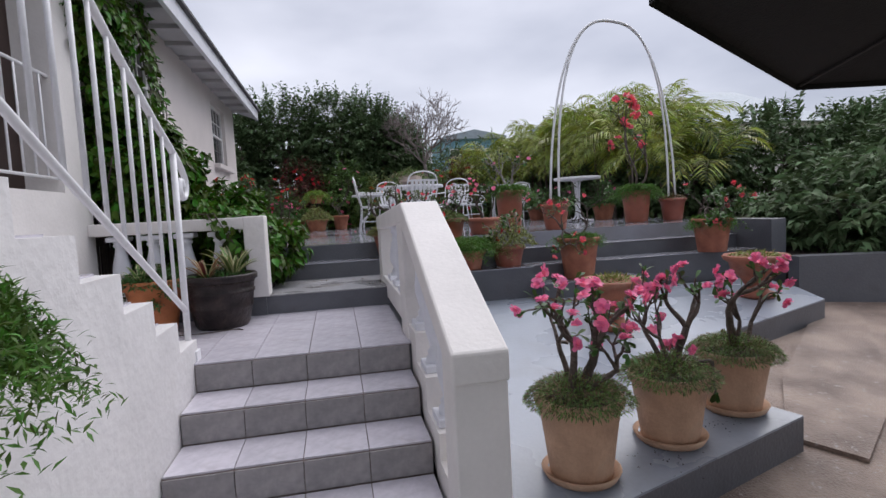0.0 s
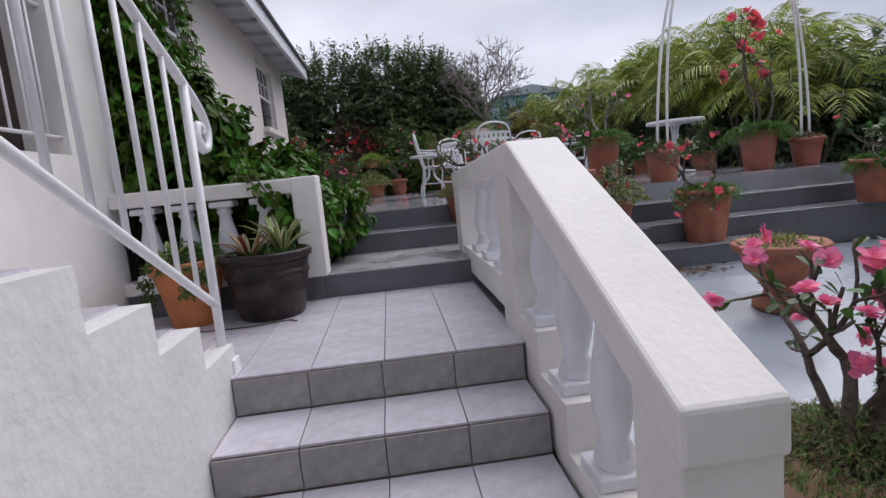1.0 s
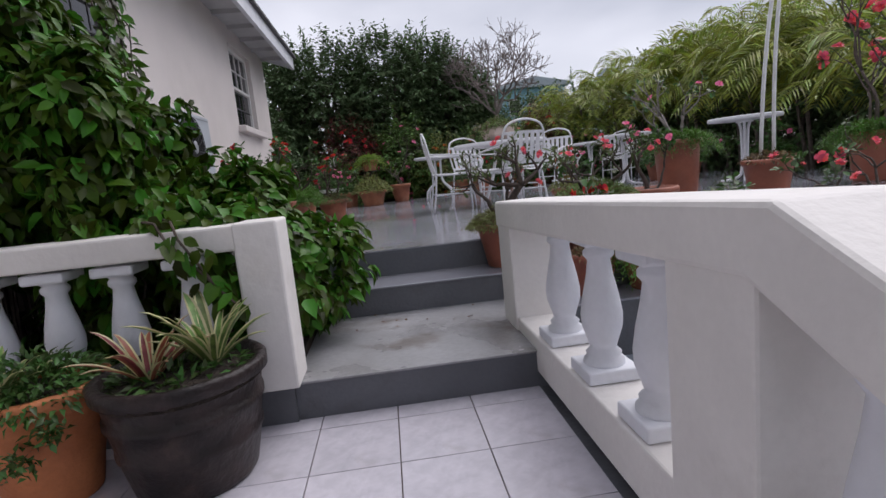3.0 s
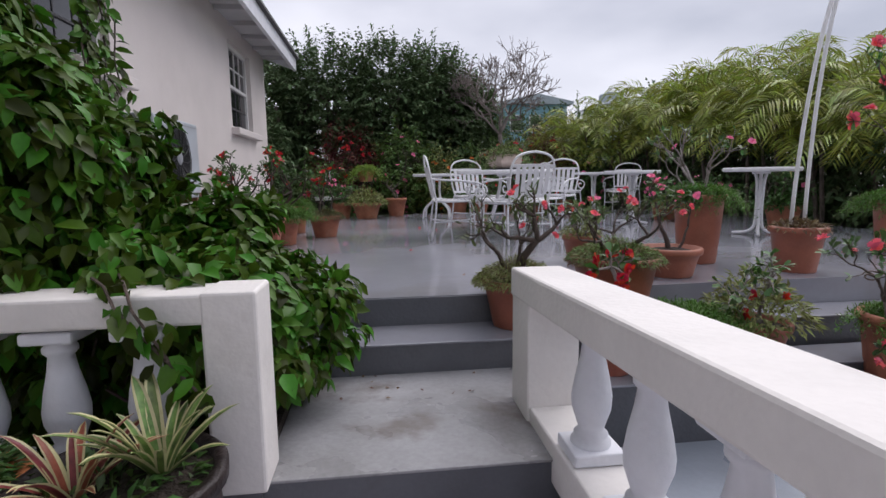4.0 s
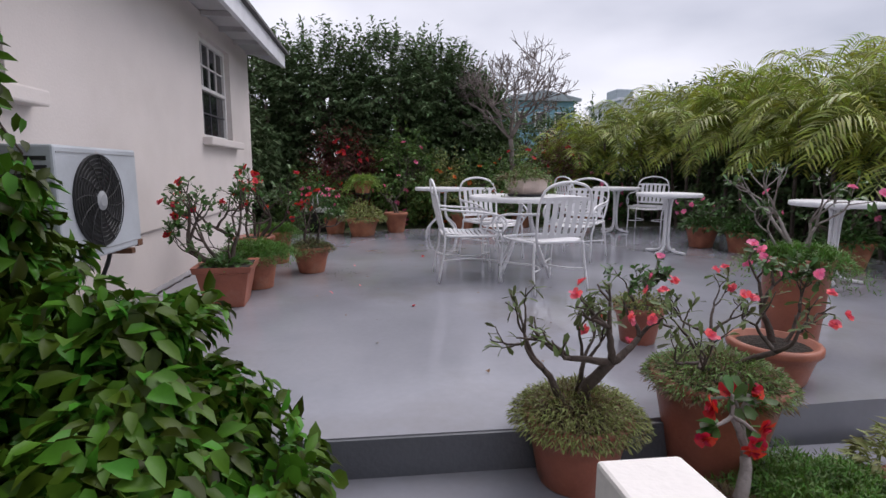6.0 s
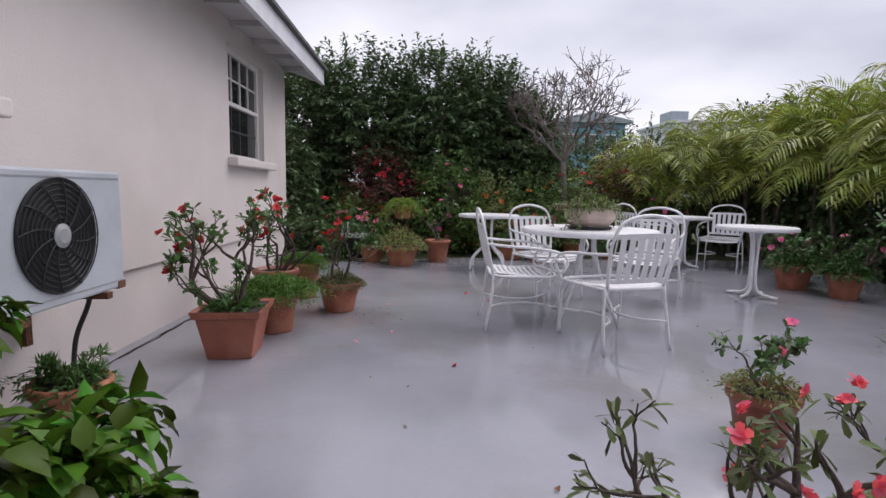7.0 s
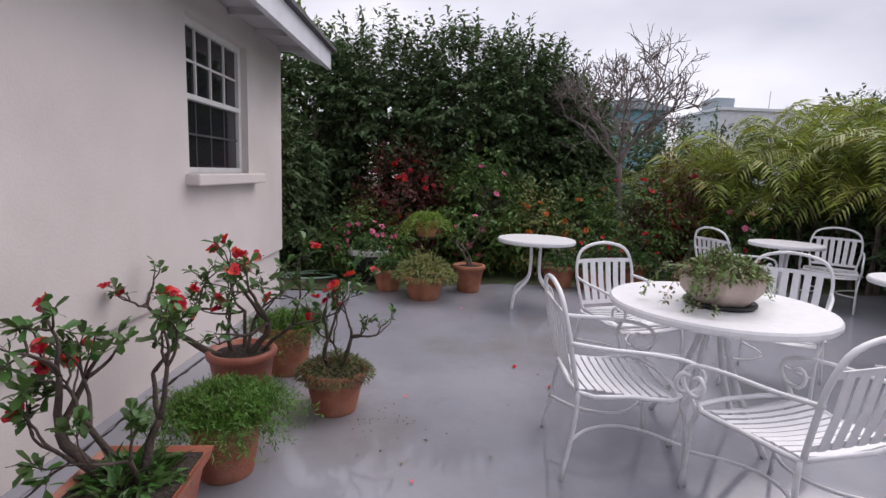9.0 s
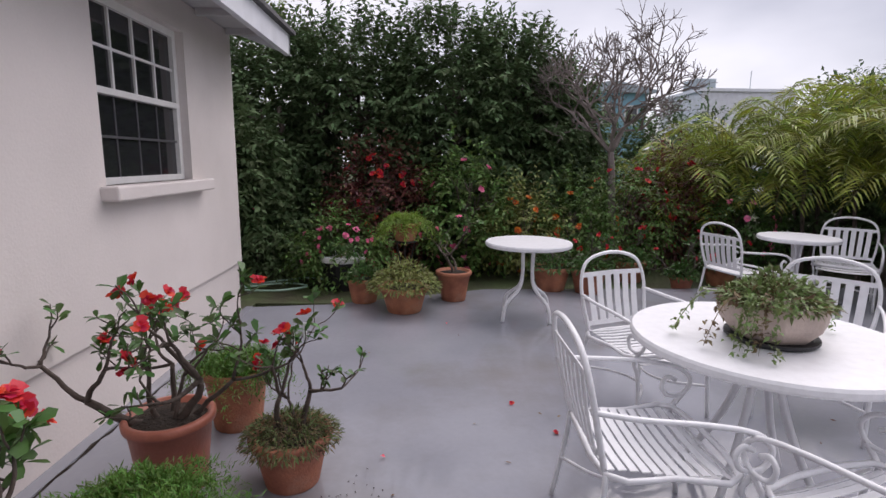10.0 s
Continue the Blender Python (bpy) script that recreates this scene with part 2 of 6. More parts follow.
M_IRON = material("black_wrought_iron", (0.018, 0.016, 0.016), 0.5, 0.2, 30.0, 0.1)
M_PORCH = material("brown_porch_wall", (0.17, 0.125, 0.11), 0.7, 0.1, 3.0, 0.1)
M_CREAM = material("cream_leaf_margin", (0.55, 0.52, 0.28), 0.45, 0.15, 20.0, 0.0, island=0.2, translucent=0.15)
M_DEBRIS = material("fallen_leaf_brown", (0.16, 0.085, 0.04), 0.8, 0.3, 20.0, 0.0, island=0.5)
M_HOSE = material("pale_green_hose", (0.30, 0.45, 0.36), 0.4, 0.1)
M_TAG = material("white_plant_tag", (0.8, 0.8, 0.8), 0.5, 0.05)


# ---- building helpers ----
def part(name, bm, mat, parent=None, label="", smooth=False):
    """Links a bmesh, or a pair of vertices and faces, as one mesh object under a thing or part."""
    me = bpy.data.meshes.new(name)
    if isinstance(bm, tuple) and isinstance(bm[1], dict):
        bm, weld = bm
        bmesh.ops.weld_verts(bm, targetmap=weld)
    if isinstance(bm, tuple):
        me.from_pydata([tuple(v) for v in bm[0]], [], bm[1])
    else:
        bmesh.ops.recalc_face_normals(bm, faces=bm.faces)
        bm.to_mesh(me)
        bm.free()
    if smooth:
        me.polygons.foreach_set("use_smooth", [True] * len(me.polygons))
    me.materials.append(mat)
    me.update()
    ob = new(name, me)
    ob.parent = parent
    if label:
        ob["label"] = label
    return ob


def same(name, mesh_ob, parent, m=None):
    """Another object on the same mesh."""
    ob = new(name, mesh_ob.data)
    ob.parent = parent
    if m is not None:
        ob.matrix_basis = m
    return ob


def thing(name, label, category, x=0, y=0, z=0, rz=0, group="", kind=""):
    ob = new(name)
    ob.empty_display_size = 0.1
    ob.matrix_basis = pose(x, y, z, 0, 0, rz)
    return tagged(ob, label, category, group, kind)


def box(bm, x0, y0, z0, x1, y1, z1, bevel=0.0, segs=2):
    made = bmesh.ops.create_cube(bm, size=1.0, matrix=Matrix.Translation(((x0 + x1) / 2, (y0 + y1) / 2, (z0 + z1) / 2)) @ Matrix.Diagonal((x1 - x0, y1 - y0, z1 - z0, 1)))
    if bevel:
        edges = {e for v in made["verts"] for e in v.link_edges}
        bmesh.ops.bevel(bm, geom=list(edges), offset=bevel, segments=segs, profile=0.5, affect="EDGES")
    return bm


def boxes(*args, bevel=0.0):
    bm = bmesh.new()
    for a in args:
        box(bm, *a, bevel=bevel)
    return bm


def prism(bm, pts, low, high, axis="z", bevel=0.0):
    """A flat outline drawn out along an axis from low to high."""
    def put(p, q):
        return {"z": (p[0], p[1], q), "x": (q, p[0], p[1]), "y": (p[0], q, p[1])}[axis]
    a = [bm.verts.new(put(p, low)) for p in pts]
    b = [bm.verts.new(put(p, high)) for p in pts]
    faces = [bm.faces.new(a), bm.faces.new(b[::-1])]
    for i in range(len(pts)):
        j = (i + 1) % len(pts)
        faces.append(bm.faces.new((a[i], b[i], b[j], a[j])))
    bmesh.ops.recalc_face_normals(bm, faces=faces)
    if bevel:
        edges = {e for f in faces for e in f.edges}
        bmesh.ops.bevel(bm, geom=list(edges), offset=bevel, segments=2, profile=0.5, affect="EDGES")
    return bm


def lathe(bm, profile, segs=24, at=(0, 0, 0), wobble=0.0):
    rings = []
    for r, z in profile:
        ring = []
        for i in range(segs):
            a = 2 * math.pi * i / segs
            k = 1 + wobble * math.sin(3 * a + 40 * z)
            ring.append(bm.verts.new((at[0] + r * k * math.cos(a), at[1] + r * k * math.sin(a), at[2] + z)))
        rings.append(ring)
    for p, q in zip(rings, rings[1:]):
        for i in range(segs):
            j = (i + 1) % segs
            bm.faces.new((p[i], p[j], q[j], q[i]))
    bm.faces.new(rings[0][::-1])
    bm.faces.new(rings[-1])
    return bm


def tube(bm, pts, radius, segs=6, flat=1.0):
    """A round bar along points; radius: one number or one a point."""
    pts = [Vector(p) for p in pts]
    rad = radius if isinstance(radius, (list, tuple)) else [radius] * len(pts)
    rings, side = [], None
    for i, p in enumerate(pts):
        d = (pts[min(i + 1, len(pts) - 1)] - pts[max(i - 1, 0)]).normalized()
        if side is None:
            side = d.orthogonal().normalized()
        side = (side - d * side.dot(d)).normalized()
        up = d.cross(side)
        rings.append([bm.verts.new(p + (side * math.cos(2 * math.pi * k / segs) + up * flat * math.sin(2 * math.pi * k / segs)) * rad[i]) for k in range(segs)])
    for a, b in zip(rings, rings[1:]):
        for k in range(segs):
            bm.faces.new((a[k], a[(k + 1) % segs], b[(k + 1) % segs], b[k]))
    bm.faces.new(rings[0][::-1])
    bm.faces.new(rings[-1])
    return bm


def ribbon(bm, pts, width, thick, across):
    """A flat bar along points; across: the direction of its width."""
    w = Vector(across).normalized() * width / 2
    pts, rings = [Vector(p) for p in pts], []
    for i, p in enumerate(pts):
        d = (pts[min(i + 1, len(pts) - 1)] - pts[max(i - 1, 0)]).normalized()
        n = d.cross(w).normalized() * thick / 2
        rings.append([bm.verts.new(p + s * w + q * n) for s, q in ((-1, -1), (1, -1), (1, 1), (-1, 1))])
    for a, b2 in zip(rings, rings[1:]):
        for k in range(4):
            bm.faces.new((a[k], a[(k + 1) % 4], b2[(k + 1) % 4], b2[k]))
    bm.faces.new(rings[0][::-1])
    bm.faces.new(rings[-1])
    return bm


def tubes(*runs):
    bm = bmesh.new()
    for pts, r in runs:
        tube(bm, pts, r)
    return bm


def curve_pts(ctrl, n=6):
    """A smooth line through control points."""
    c = [Vector(p) for p in ctrl]
    c = [c[0] * 2 - c[1]] + c + [c[-1] * 2 - c[-2]]
    out = []
    for i in range(1, len(c) - 2):
        for k in range(n):
            t = k / n
            p0, p1, p2, p3 = c[i - 1:i + 3]
            out.append(0.5 * (2 * p1 + (p2 - p0) * t + (2 * p0 - 5 * p1 + 4 * p2 - p3) * t * t + (3 * p1 - p0 - 3 * p2 + p3) * t ** 3))
    return out + [c[-2]]


def unit(v):
    return v / np.maximum(np.linalg.norm(v, axis=1, keepdims=True), 1e-9)


def leaf_mesh(pos, way, length, width, rng, fold=0.25, droop=0.2, wide_at=0.45, up=None):
    """Many folded leaves: each has a stalk end, two sides, a midrib and a tip."""
    n = len(pos)
    way = unit(way)
    ref = np.tile((0.0, 0.0, 1.0), (n, 1)) if up is None else up
    ref = ref + rng.normal(0, 0.35, (n, 3))
    side = unit(np.cross(way, ref))
    nor = np.cross(side, way)
    length = np.broadcast_to(length, n)[:, None] * rng.uniform(0.7, 1.2, (n, 1))
    width = np.broadcast_to(width, n)[:, None] * rng.uniform(0.75, 1.15, (n, 1))
    mid = pos + way * length * wide_at
    v = np.stack([pos, mid + side * width / 2 + nor * width * fold, mid, mid - side * width / 2 + nor * width * fold, pos + way * length - nor * length * droop], 1).reshape(-1, 3)
    base = np.arange(n)[:, None] * 5
    f = np.stack([base + np.array(q) for q in ((0, 2, 1), (0, 3, 2), (1, 2, 4), (2, 3, 4))], 1).reshape(-1, 3)
    return v, f


def broad_leaf_mesh(pos, way, length, width, rng, fold=0.2, droop=0.2, up=None, form=((0.28, 0.92), (0.62, 0.86))):
    """Fuller pointed leaves with a curved blade of three lengths."""
    n = len(pos)
    way = unit(way)
    ref = (np.tile((0.0, 0.0, 1.0), (n, 1)) if up is None else up) + rng.normal(0, 0.3, (n, 3))
    side = unit(np.cross(way, ref))
    nor = np.cross(side, way)
    length = np.broadcast_to(length, n)[:, None] * rng.uniform(0.65, 1.2, (n, 1))
    width = np.broadcast_to(width, n)[:, None] * rng.uniform(0.75, 1.15, (n, 1)) * length / length.mean()
    rows = [pos]
    for q, w in form:
        mid = pos + way * length * q - nor * length * droop * q * q
        rows += [mid + side * width * w / 2 + nor * width * fold * w, mid, mid - side * width * w / 2 + nor * width * fold * w]
    rows.append(pos + way * length - nor * length * droop)
    v = np.stack(rows, 1).reshape(-1, 3)
    base = np.arange(n)[:, None] * 8
    f = np.stack([base + np.array(q) for q in ((0, 2, 1), (0, 3, 2), (1, 2, 5), (1, 5, 4), (2, 3, 6), (2, 6, 5), (4, 5, 7), (5, 6, 7))], 1).reshape(-1, 3)
    return v, f


def add_leaves(name, meshes, mat, parent, label="", smooth=False):
    """Joins leaf meshes into one part."""
    vs, fs, k = [], [], 0
    for v, f in meshes:
        vs.append(v)
        fs.append(f + k)
        k += len(v)
    v, f = np.concatenate(vs), np.concatenate(fs)
    me = bpy.data.meshes.new(name)
    me.vertices.add(len(v))
    me.vertices.foreach_set("co", v.astype(np.float32).ravel())
    me.loops.add(f.size)
    me.loops.foreach_set("vertex_index", f.astype(np.int32).ravel())
    me.polygons.add(len(f))
    me.polygons.foreach_set("loop_start", np.arange(0, f.size, 3, dtype=np.int32))
    me.polygons.foreach_set("loop_total", np.full(len(f), 3, dtype=np.int32))
    me.update(calc_edges=True)
    if smooth:
        me.polygons.foreach_set("use_smooth", [True] * len(f))
    me.materials.append(mat)
    ob = new(name, me)
    ob.parent = parent
    if label:
        ob["label"] = label
    return ob


def flower_mesh(centres, ways, size, rng, petals=5, lift=0.4):
    """Open flowers of rounded, slightly ruffled petals."""
    c = np.repeat(centres, petals, 0)
    w = unit(np.repeat(ways, petals, 0))
    s = unit(np.cross(w, np.tile((0.3, 0.5, 0.8), (len(w), 1))))
    t = np.cross(w, s)
    a = np.tile(np.arange(petals) * 2 * math.pi / petals, len(centres)) + np.repeat(rng.uniform(0, 6, len(centres)), petals)
    out = s * np.cos(a)[:, None] + t * np.sin(a)[:, None]
    return broad_leaf_mesh(c - w * size * 0.1, out + w * lift, size * 0.58, size * 0.5, rng, 0.10, 0.10, w, ((0.35, 0.72), (0.80, 1.0)))


def limbs(rng, start, way, length, radius, depth, spread=0.7, kids=(2, 3), rise=0.25, steps=4, crook=0.18, shrink=0.68, taper=0.62):
    """A branching frame: returns runs of points with radii, and the tips with their direction."""
    runs, tips = [], []
    todo = [(np.array(start, float), np.array(way, float) / np.linalg.norm(way), length, radius, depth)]
    while todo:
        p, d, ln, r, k = todo.pop()
        pts, rad = [p.copy()], [r]
        for i in range(steps):
            d = d + rng.normal(0, crook, 3) + np.array((0, 0, rise * 0.25))
            d /= np.linalg.norm(d)
            p = p + d * ln / steps
            pts.append(p.copy())
            rad.append(r * (1 - 0.35 * (i + 1) / steps))
        runs.append((pts, rad))
        if k == 0:
            tips.append((p, d))
            continue
        for _ in range(rng.integers(kids[0], kids[1] + 1)):
            nd = d + rng.normal(0, spread, 3) + np.array((0, 0, rise))
            nd[2] = max(nd[2], -0.25)
            todo.append((p, nd / np.linalg.norm(nd), ln * shrink * rng.uniform(0.75, 1.2), r * taper, k - 1))
    return runs, tips


def limb_mesh(runs, segs=6):
    """Tubes along all runs; each run is welded to the one it grows from, and loose roots to the first."""
    bm, ends, weld, first = bmesh.new(), {}, {}, None
    for pts, rad in runs:
        n0 = len(bm.verts)
        tube(bm, pts, rad, segs)
        bm.verts.ensure_lookup_table()
        a, b = bm.verts[n0], bm.verts[len(bm.verts) - 1]
        key = tuple(round(float(c), 4) for c in pts[0])
        if key in ends:
            weld[a] = ends[key]
        else:
            ends[key] = a
            if first is not None and (a.co - first.co).length < 0.15:
                weld[a] = ends[key] = first
            first = first or a
        ends[tuple(round(float(c), 4) for c in pts[-1])] = b
    return bm, weld


def sphere_dirs(rng, n):
    return unit(rng.normal(0, 1, (n, 3)))


def blob_leaves(rng, centre, radii, n, length, width, clumps=30, clump_r=0.35, low=-0.3, droop=0.25, hang=False):
    """Leaves in many clumps through an uneven rounded crown."""
    d = sphere_dirs(rng, clumps)
    d[:, 2] = np.where(d[:, 2] < low, -d[:, 2], d[:, 2])
    cc = np.array(centre) + d * np.array(radii) * (rng.uniform(0.35, 1.0, (clumps, 1)) ** 0.5) * rng.uniform(0.8, 1.12, (clumps, 1))
    which = rng.integers(0, clumps, n)
    off = sphere_dirs(rng, n) * (rng.uniform(0, 1, (n, 1)) ** 0.4) * clump_r * rng.uniform(0.6, 1.2, (clumps, 1))[which]
    pos = cc[which] + off * np.array((1, 1, 0.75))
    way = unit(off) * 0.8 + (pos - np.array(centre)) / np.array(radii) * 0.35 + rng.normal(0, 0.4, (n, 3)) + np.array((0, 0, -0.1))
    if hang:
        out = unit((pos - np.array(centre)) / np.array(radii) + unit(off) * 0.4)
        way = out * 0.55 + np.array((0, 0, -0.55)) + rng.normal(0, 0.38, (n, 3))
        if hang == "broad":
            return broad_leaf_mesh(pos, way, length, width, rng, 0.24, droop, up=out + np.array((0, 0, 0.5)))
        return leaf_mesh(pos, way, length, width, rng, 0.16, droop, up=out + np.array((0, 0, 0.5)))
    return leaf_mesh(pos, way, length, width, rng, droop=droop)


# ---- ground and terrace ----
def structure(name, bm, mat, label, category, smooth=False):
    return tagged(part(name, bm, mat, None, "", smooth), label, category, "", "structure")


bm = bmesh.new()
prism(bm, [(-150, -120), (150, -120), (150, 200), (-150, 200)], -1.7, -1.45)
structure("ground", bm, M_GRASS, "rough damp lawn and bare earth round the house", "ground")
bm = boxes((-14, 13.2, -1.5, 40, 60, -0.06), (5.6, 6.9, -1.5, 40, 13.2, -0.06), (9.2, 4.2, -1.5, 40, 6.9, -0.06), (-14, 12.75, -1.5, -2.05, 13.2, -0.06))
structure("lawn", bm, M_GRASS, "rough damp garden soil and grass behind the terrace", "lawn")
TERRACE = [(-2.0, 6.62), (0.5, 6.62), (1.95, 6.70), (4.75, 6.7), (4.95, 6.9), (4.95, 8.0), (5.6, 8.6), (5.6, 13.7), (0.5, 13.6), (-1.2, 12.95), (-2.0, 12.85)]
bm = bmesh.new()
prism(bm, TERRACE, -1.4, 0.0)
terrace = structure("floor", bm, M_FLOOR, "wet grey painted concrete terrace floor with puddled reflections", "terrace floor")


def step_block(name, x0, x1, back, nose, top, tread_mat, riser_mat, label, cat="step"):
    """One painted step: a dark riser block with a thin lighter tread on it."""
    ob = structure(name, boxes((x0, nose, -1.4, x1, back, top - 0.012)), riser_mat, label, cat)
    part("tread", boxes((x0, nose - 0.012, top - 0.012, x1, back, top), bevel=0.004), tread_mat, ob)
    return ob


structure("kerb_bed", boxes((-1.86, 5.38, -1.4, -0.62, 5.52, -0.322)), M_RISER, "dark grey painted kerb under the short balustrade", "kerb")
# painted steps from the landing up to the terrace
step_block("step_1", -0.62, 0.56, 6.32, 5.40, -0.32, M_WORN, M_RISER, "grey painted concrete step with stained tread and dark riser")
step_block("step_2", -0.95, 1.95, 6.64, 6.28, -0.16, M_FLOOR, M_RISER, "grey painted concrete step with a dark riser")
step_block("step_3", 0.56, 1.95, 6.28, 5.98, -0.32, M_FLOOR, M_RISER, "grey painted concrete step beside the balustrade")
part("nosing", boxes((-0.95, 6.602, -0.16, 1.2, 6.616, -0.004)), M_RISER, terrace, "dark grey painted riser")
# broad steps down to the lower patio
for i, (nose, top) in enumerate(((6.42, -0.16), (6.10, -0.32), (5.78, -0.48))):
    step_block("step_%d" % (4 + i), 1.95, 4.75 - 0.12 * (i == 2) * 14, 6.69 - 0.32 * i, nose, top, M_FLOOR, M_RISER, "broad grey painted step with a dark riser")
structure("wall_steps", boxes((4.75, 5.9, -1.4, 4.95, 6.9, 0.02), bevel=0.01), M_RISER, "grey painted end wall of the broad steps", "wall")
# bed behind the short balustrade
structure("planting_bed", boxes((-2.0, 5.45, -1.4, -0.62, 6.34, -0.28), (-2.0, 6.34, -1.4, -0.95, 6.61, -0.2)), M_SOIL, "dark soil of the vine bed beside the steps", "flower bed")

# lower patio and ground beside it
def fall(y):
    """The lower patio falls gently away from the steps."""
    return -0.13 * (5.3 - min(5.3, max(y, 2.6)))


def sloped(pts, low, high):
    bm = prism(bmesh.new(), pts, low, high)
    for y in (5.3, 2.6):
        bmesh.ops.bisect_plane(bm, geom=list(bm.verts) + list(bm.edges) + list(bm.faces), plane_co=(0, y, 0), plane_no=(0, 1, 0))
    for v in bm.verts:
        v.co.z += fall(v.co.y)
    return bm


PATIO = [(0.62, 2.72), (2.38, 3.24), (2.04, 3.73), (2.62, 4.31), (4.34, 4.88), (4.6, 5.9), (4.6, 6.0), (0.62, 6.0)]
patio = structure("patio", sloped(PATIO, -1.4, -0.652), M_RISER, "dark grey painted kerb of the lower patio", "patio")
part("patio_surface", sloped(PATIO, -0.652, -0.64), M_PATIO, patio, "damp blue-grey painted concrete surface")
structure("pavement", sloped([(0.62, 0.9), (3.0, 0.3), (9.0, 1.0), (9.0, 4.2), (5.6, 5.2), (4.3, 6.2), (0.62, 6.2)], -1.4, -0.84), M_STONE, "wet brown exposed-aggregate paving beside the patio", "pavement")
structure("path_border", sloped([(2.39, 3.36), (2.97, 3.97), (4.6, 5.2), (4.98, 5.11), (3.52, 3.63), (2.61, 3.07)], -0.84, -0.815), M_STONE, "raised strip of brown pebbled paving", "pavement")
bm = bmesh.new()
prism(bm, [(4.62, 5.55), (4.75, 5.55), (9.2, 4.1), (9.2, 3.9), (4.6, 5.4)], -1.4, -0.36)
structure("wall_planter", bm, M_RISER, "low grey painted retaining wall in front of the shrubs", "wall")
structure("planter_soil", boxes((4.95, 5.5, -1.4, 5.6, 8.7, -0.42), (5.6, 5.5, -1.4, 12, 6.9, -0.42)), M_SOIL, "dark soil behind the low retaining wall", "flower bed")

# tiled landing and stairs
# fills the gap under the rail; the dark colour holds both stain and shadow
structure("landing_kerb", boxes((0.361, 4.02, -1.5, 0.575, 5.40, -0.486)), M_RISER, "dirty strip under the balustrade, with the gap's shadow in its dark colour", "kerb")
landing = structure("landing", boxes((-1.86, 4.006, -1.7, 0.36, 5.40, -0.49)), M_GROUT, "tiled landing between the two flights of stairs", "landing")
stairs = thing("stairs", "flight of pale tiled stairs with grey tiled risers", "stairs", kind="structure")
for i in range(7):
    part("step", boxes((-0.84, 4.006 - 0.33 * (i + 1), -1.9, 0.36, 4.006 - 0.33 * i, -0.65 - 0.16 * i)), M_GROUT, stairs)

# ---- house ----
HX = -2.0


def wall_sheet(x0, x1, ys, zs, holes):
    """A thick wall along y with openings right through it, in one connected mesh."""
    bm, vs = bmesh.new(), {}

    def v(x, y, z):
        key = (x, round(y, 4), round(z, 4))
        if key not in vs:
            vs[key] = bm.verts.new(key)
        return vs[key]
    keep = {(i, j) for i in range(len(ys) - 1) for j in range(len(zs) - 1) if (i, j) not in holes}
    for i, j in keep:
        a, b, p, q = ys[i], ys[i + 1], zs[j], zs[j + 1]
        for x in (x0, x1):
            bm.faces.new((v(x, a, p), v(x, b, p), v(x, b, q), v(x, a, q)))
        for (di, dj), (e, f) in (((-1, 0), ((a, p), (a, q))), ((1, 0), ((b, p), (b, q))), ((0, -1), ((a, p), (b, p))), ((0, 1), ((a, q), (b, q)))):
            if (i + di, j + dj) not in keep:
                bm.faces.new((v(x0, *e), v(x1, *e), v(x1, *f), v(x0, *f)))
    return bm


structure("wall_house", wall_sheet(HX - 0.25, HX, [5.45, 6.75, 7.68, 10.66, 11.76, 12.72], [0.50, 1.33, 1.40, 2.36, 2.40, 2.62], {(1, 2), (3, 1), (3, 2), (3, 3)}), M_WALL,
          "cream painted rendered wall of the bungalow", "wall")
structure("plinth", boxes((HX - 0.25, 5.45, -1.4, HX - 0.028, 12.70, 0.496)), M_WALL, "slightly recessed cream rendered base of the house wall", "plinth")
structure("wall_gable", boxes((-8.0, 12.47, -1.4, HX - 0.25, 12.72, 2.62)), M_WALL, "cream rendered end wall of the bungalow", "wall")
structure("kerb", boxes((HX - 0.03, 6.7, -0.1, HX + 0.045, 12.85, 0.010), bevel=0.004), M_FLOOR, "cracked grey strip along the foot of the wall", "kerb")
rng = np.random.default_rng(77)
crack_y = np.arange(6.95, 11.2, 0.07)
structure("wall_crack", tubes(([(HX + 0.055 + rng.normal(0, 0.007), y, 0.001) for y in crack_y], [0.0025 + 0.004 * abs(rng.normal()) for _ in crack_y])), M_SOIL, "dark broken crack along the foot of the wall", "crack")
structure("wall_back_room", boxes((-8.0, 5.2, -1.4, -7.8, 12.47, 2.62)), M_WALL, "far wall of the bungalow", "wall")
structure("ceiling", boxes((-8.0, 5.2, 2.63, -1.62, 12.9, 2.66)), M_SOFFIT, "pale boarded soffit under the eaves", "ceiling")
roof = structure("roof", boxes((-1.57, -4.0, 2.47, -1.52, 12.98, 2.66)), M_FASCIA, "shallow grey roof with a white fascia board", "roof")
bm = bmesh.new()
prism(bm, [(-1.47, 2.665), (-1.47, 2.70), (-5.2, 4.1), (-9.0, 2.70), (-9.0, 2.665)], -4.0, 13.02, "y")
part("roof_sheet", bm, M_ROOF, roof, "grey roof covering")
bm = bmesh.new()
prism(bm, [(-1.52, 2.47), (-1.52, 2.66), (-5.2, 4.05), (-9.0, 2.66), (-9.0, 2.5), (-5.2, 3.85)], 12.94, 12.985, "y")
part("bargeboard", bm, M_FASCIA, roof)
for i in range(22):
    y = 12.6 - 0.62 * i
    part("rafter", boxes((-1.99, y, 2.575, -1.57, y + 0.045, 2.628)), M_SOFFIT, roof)


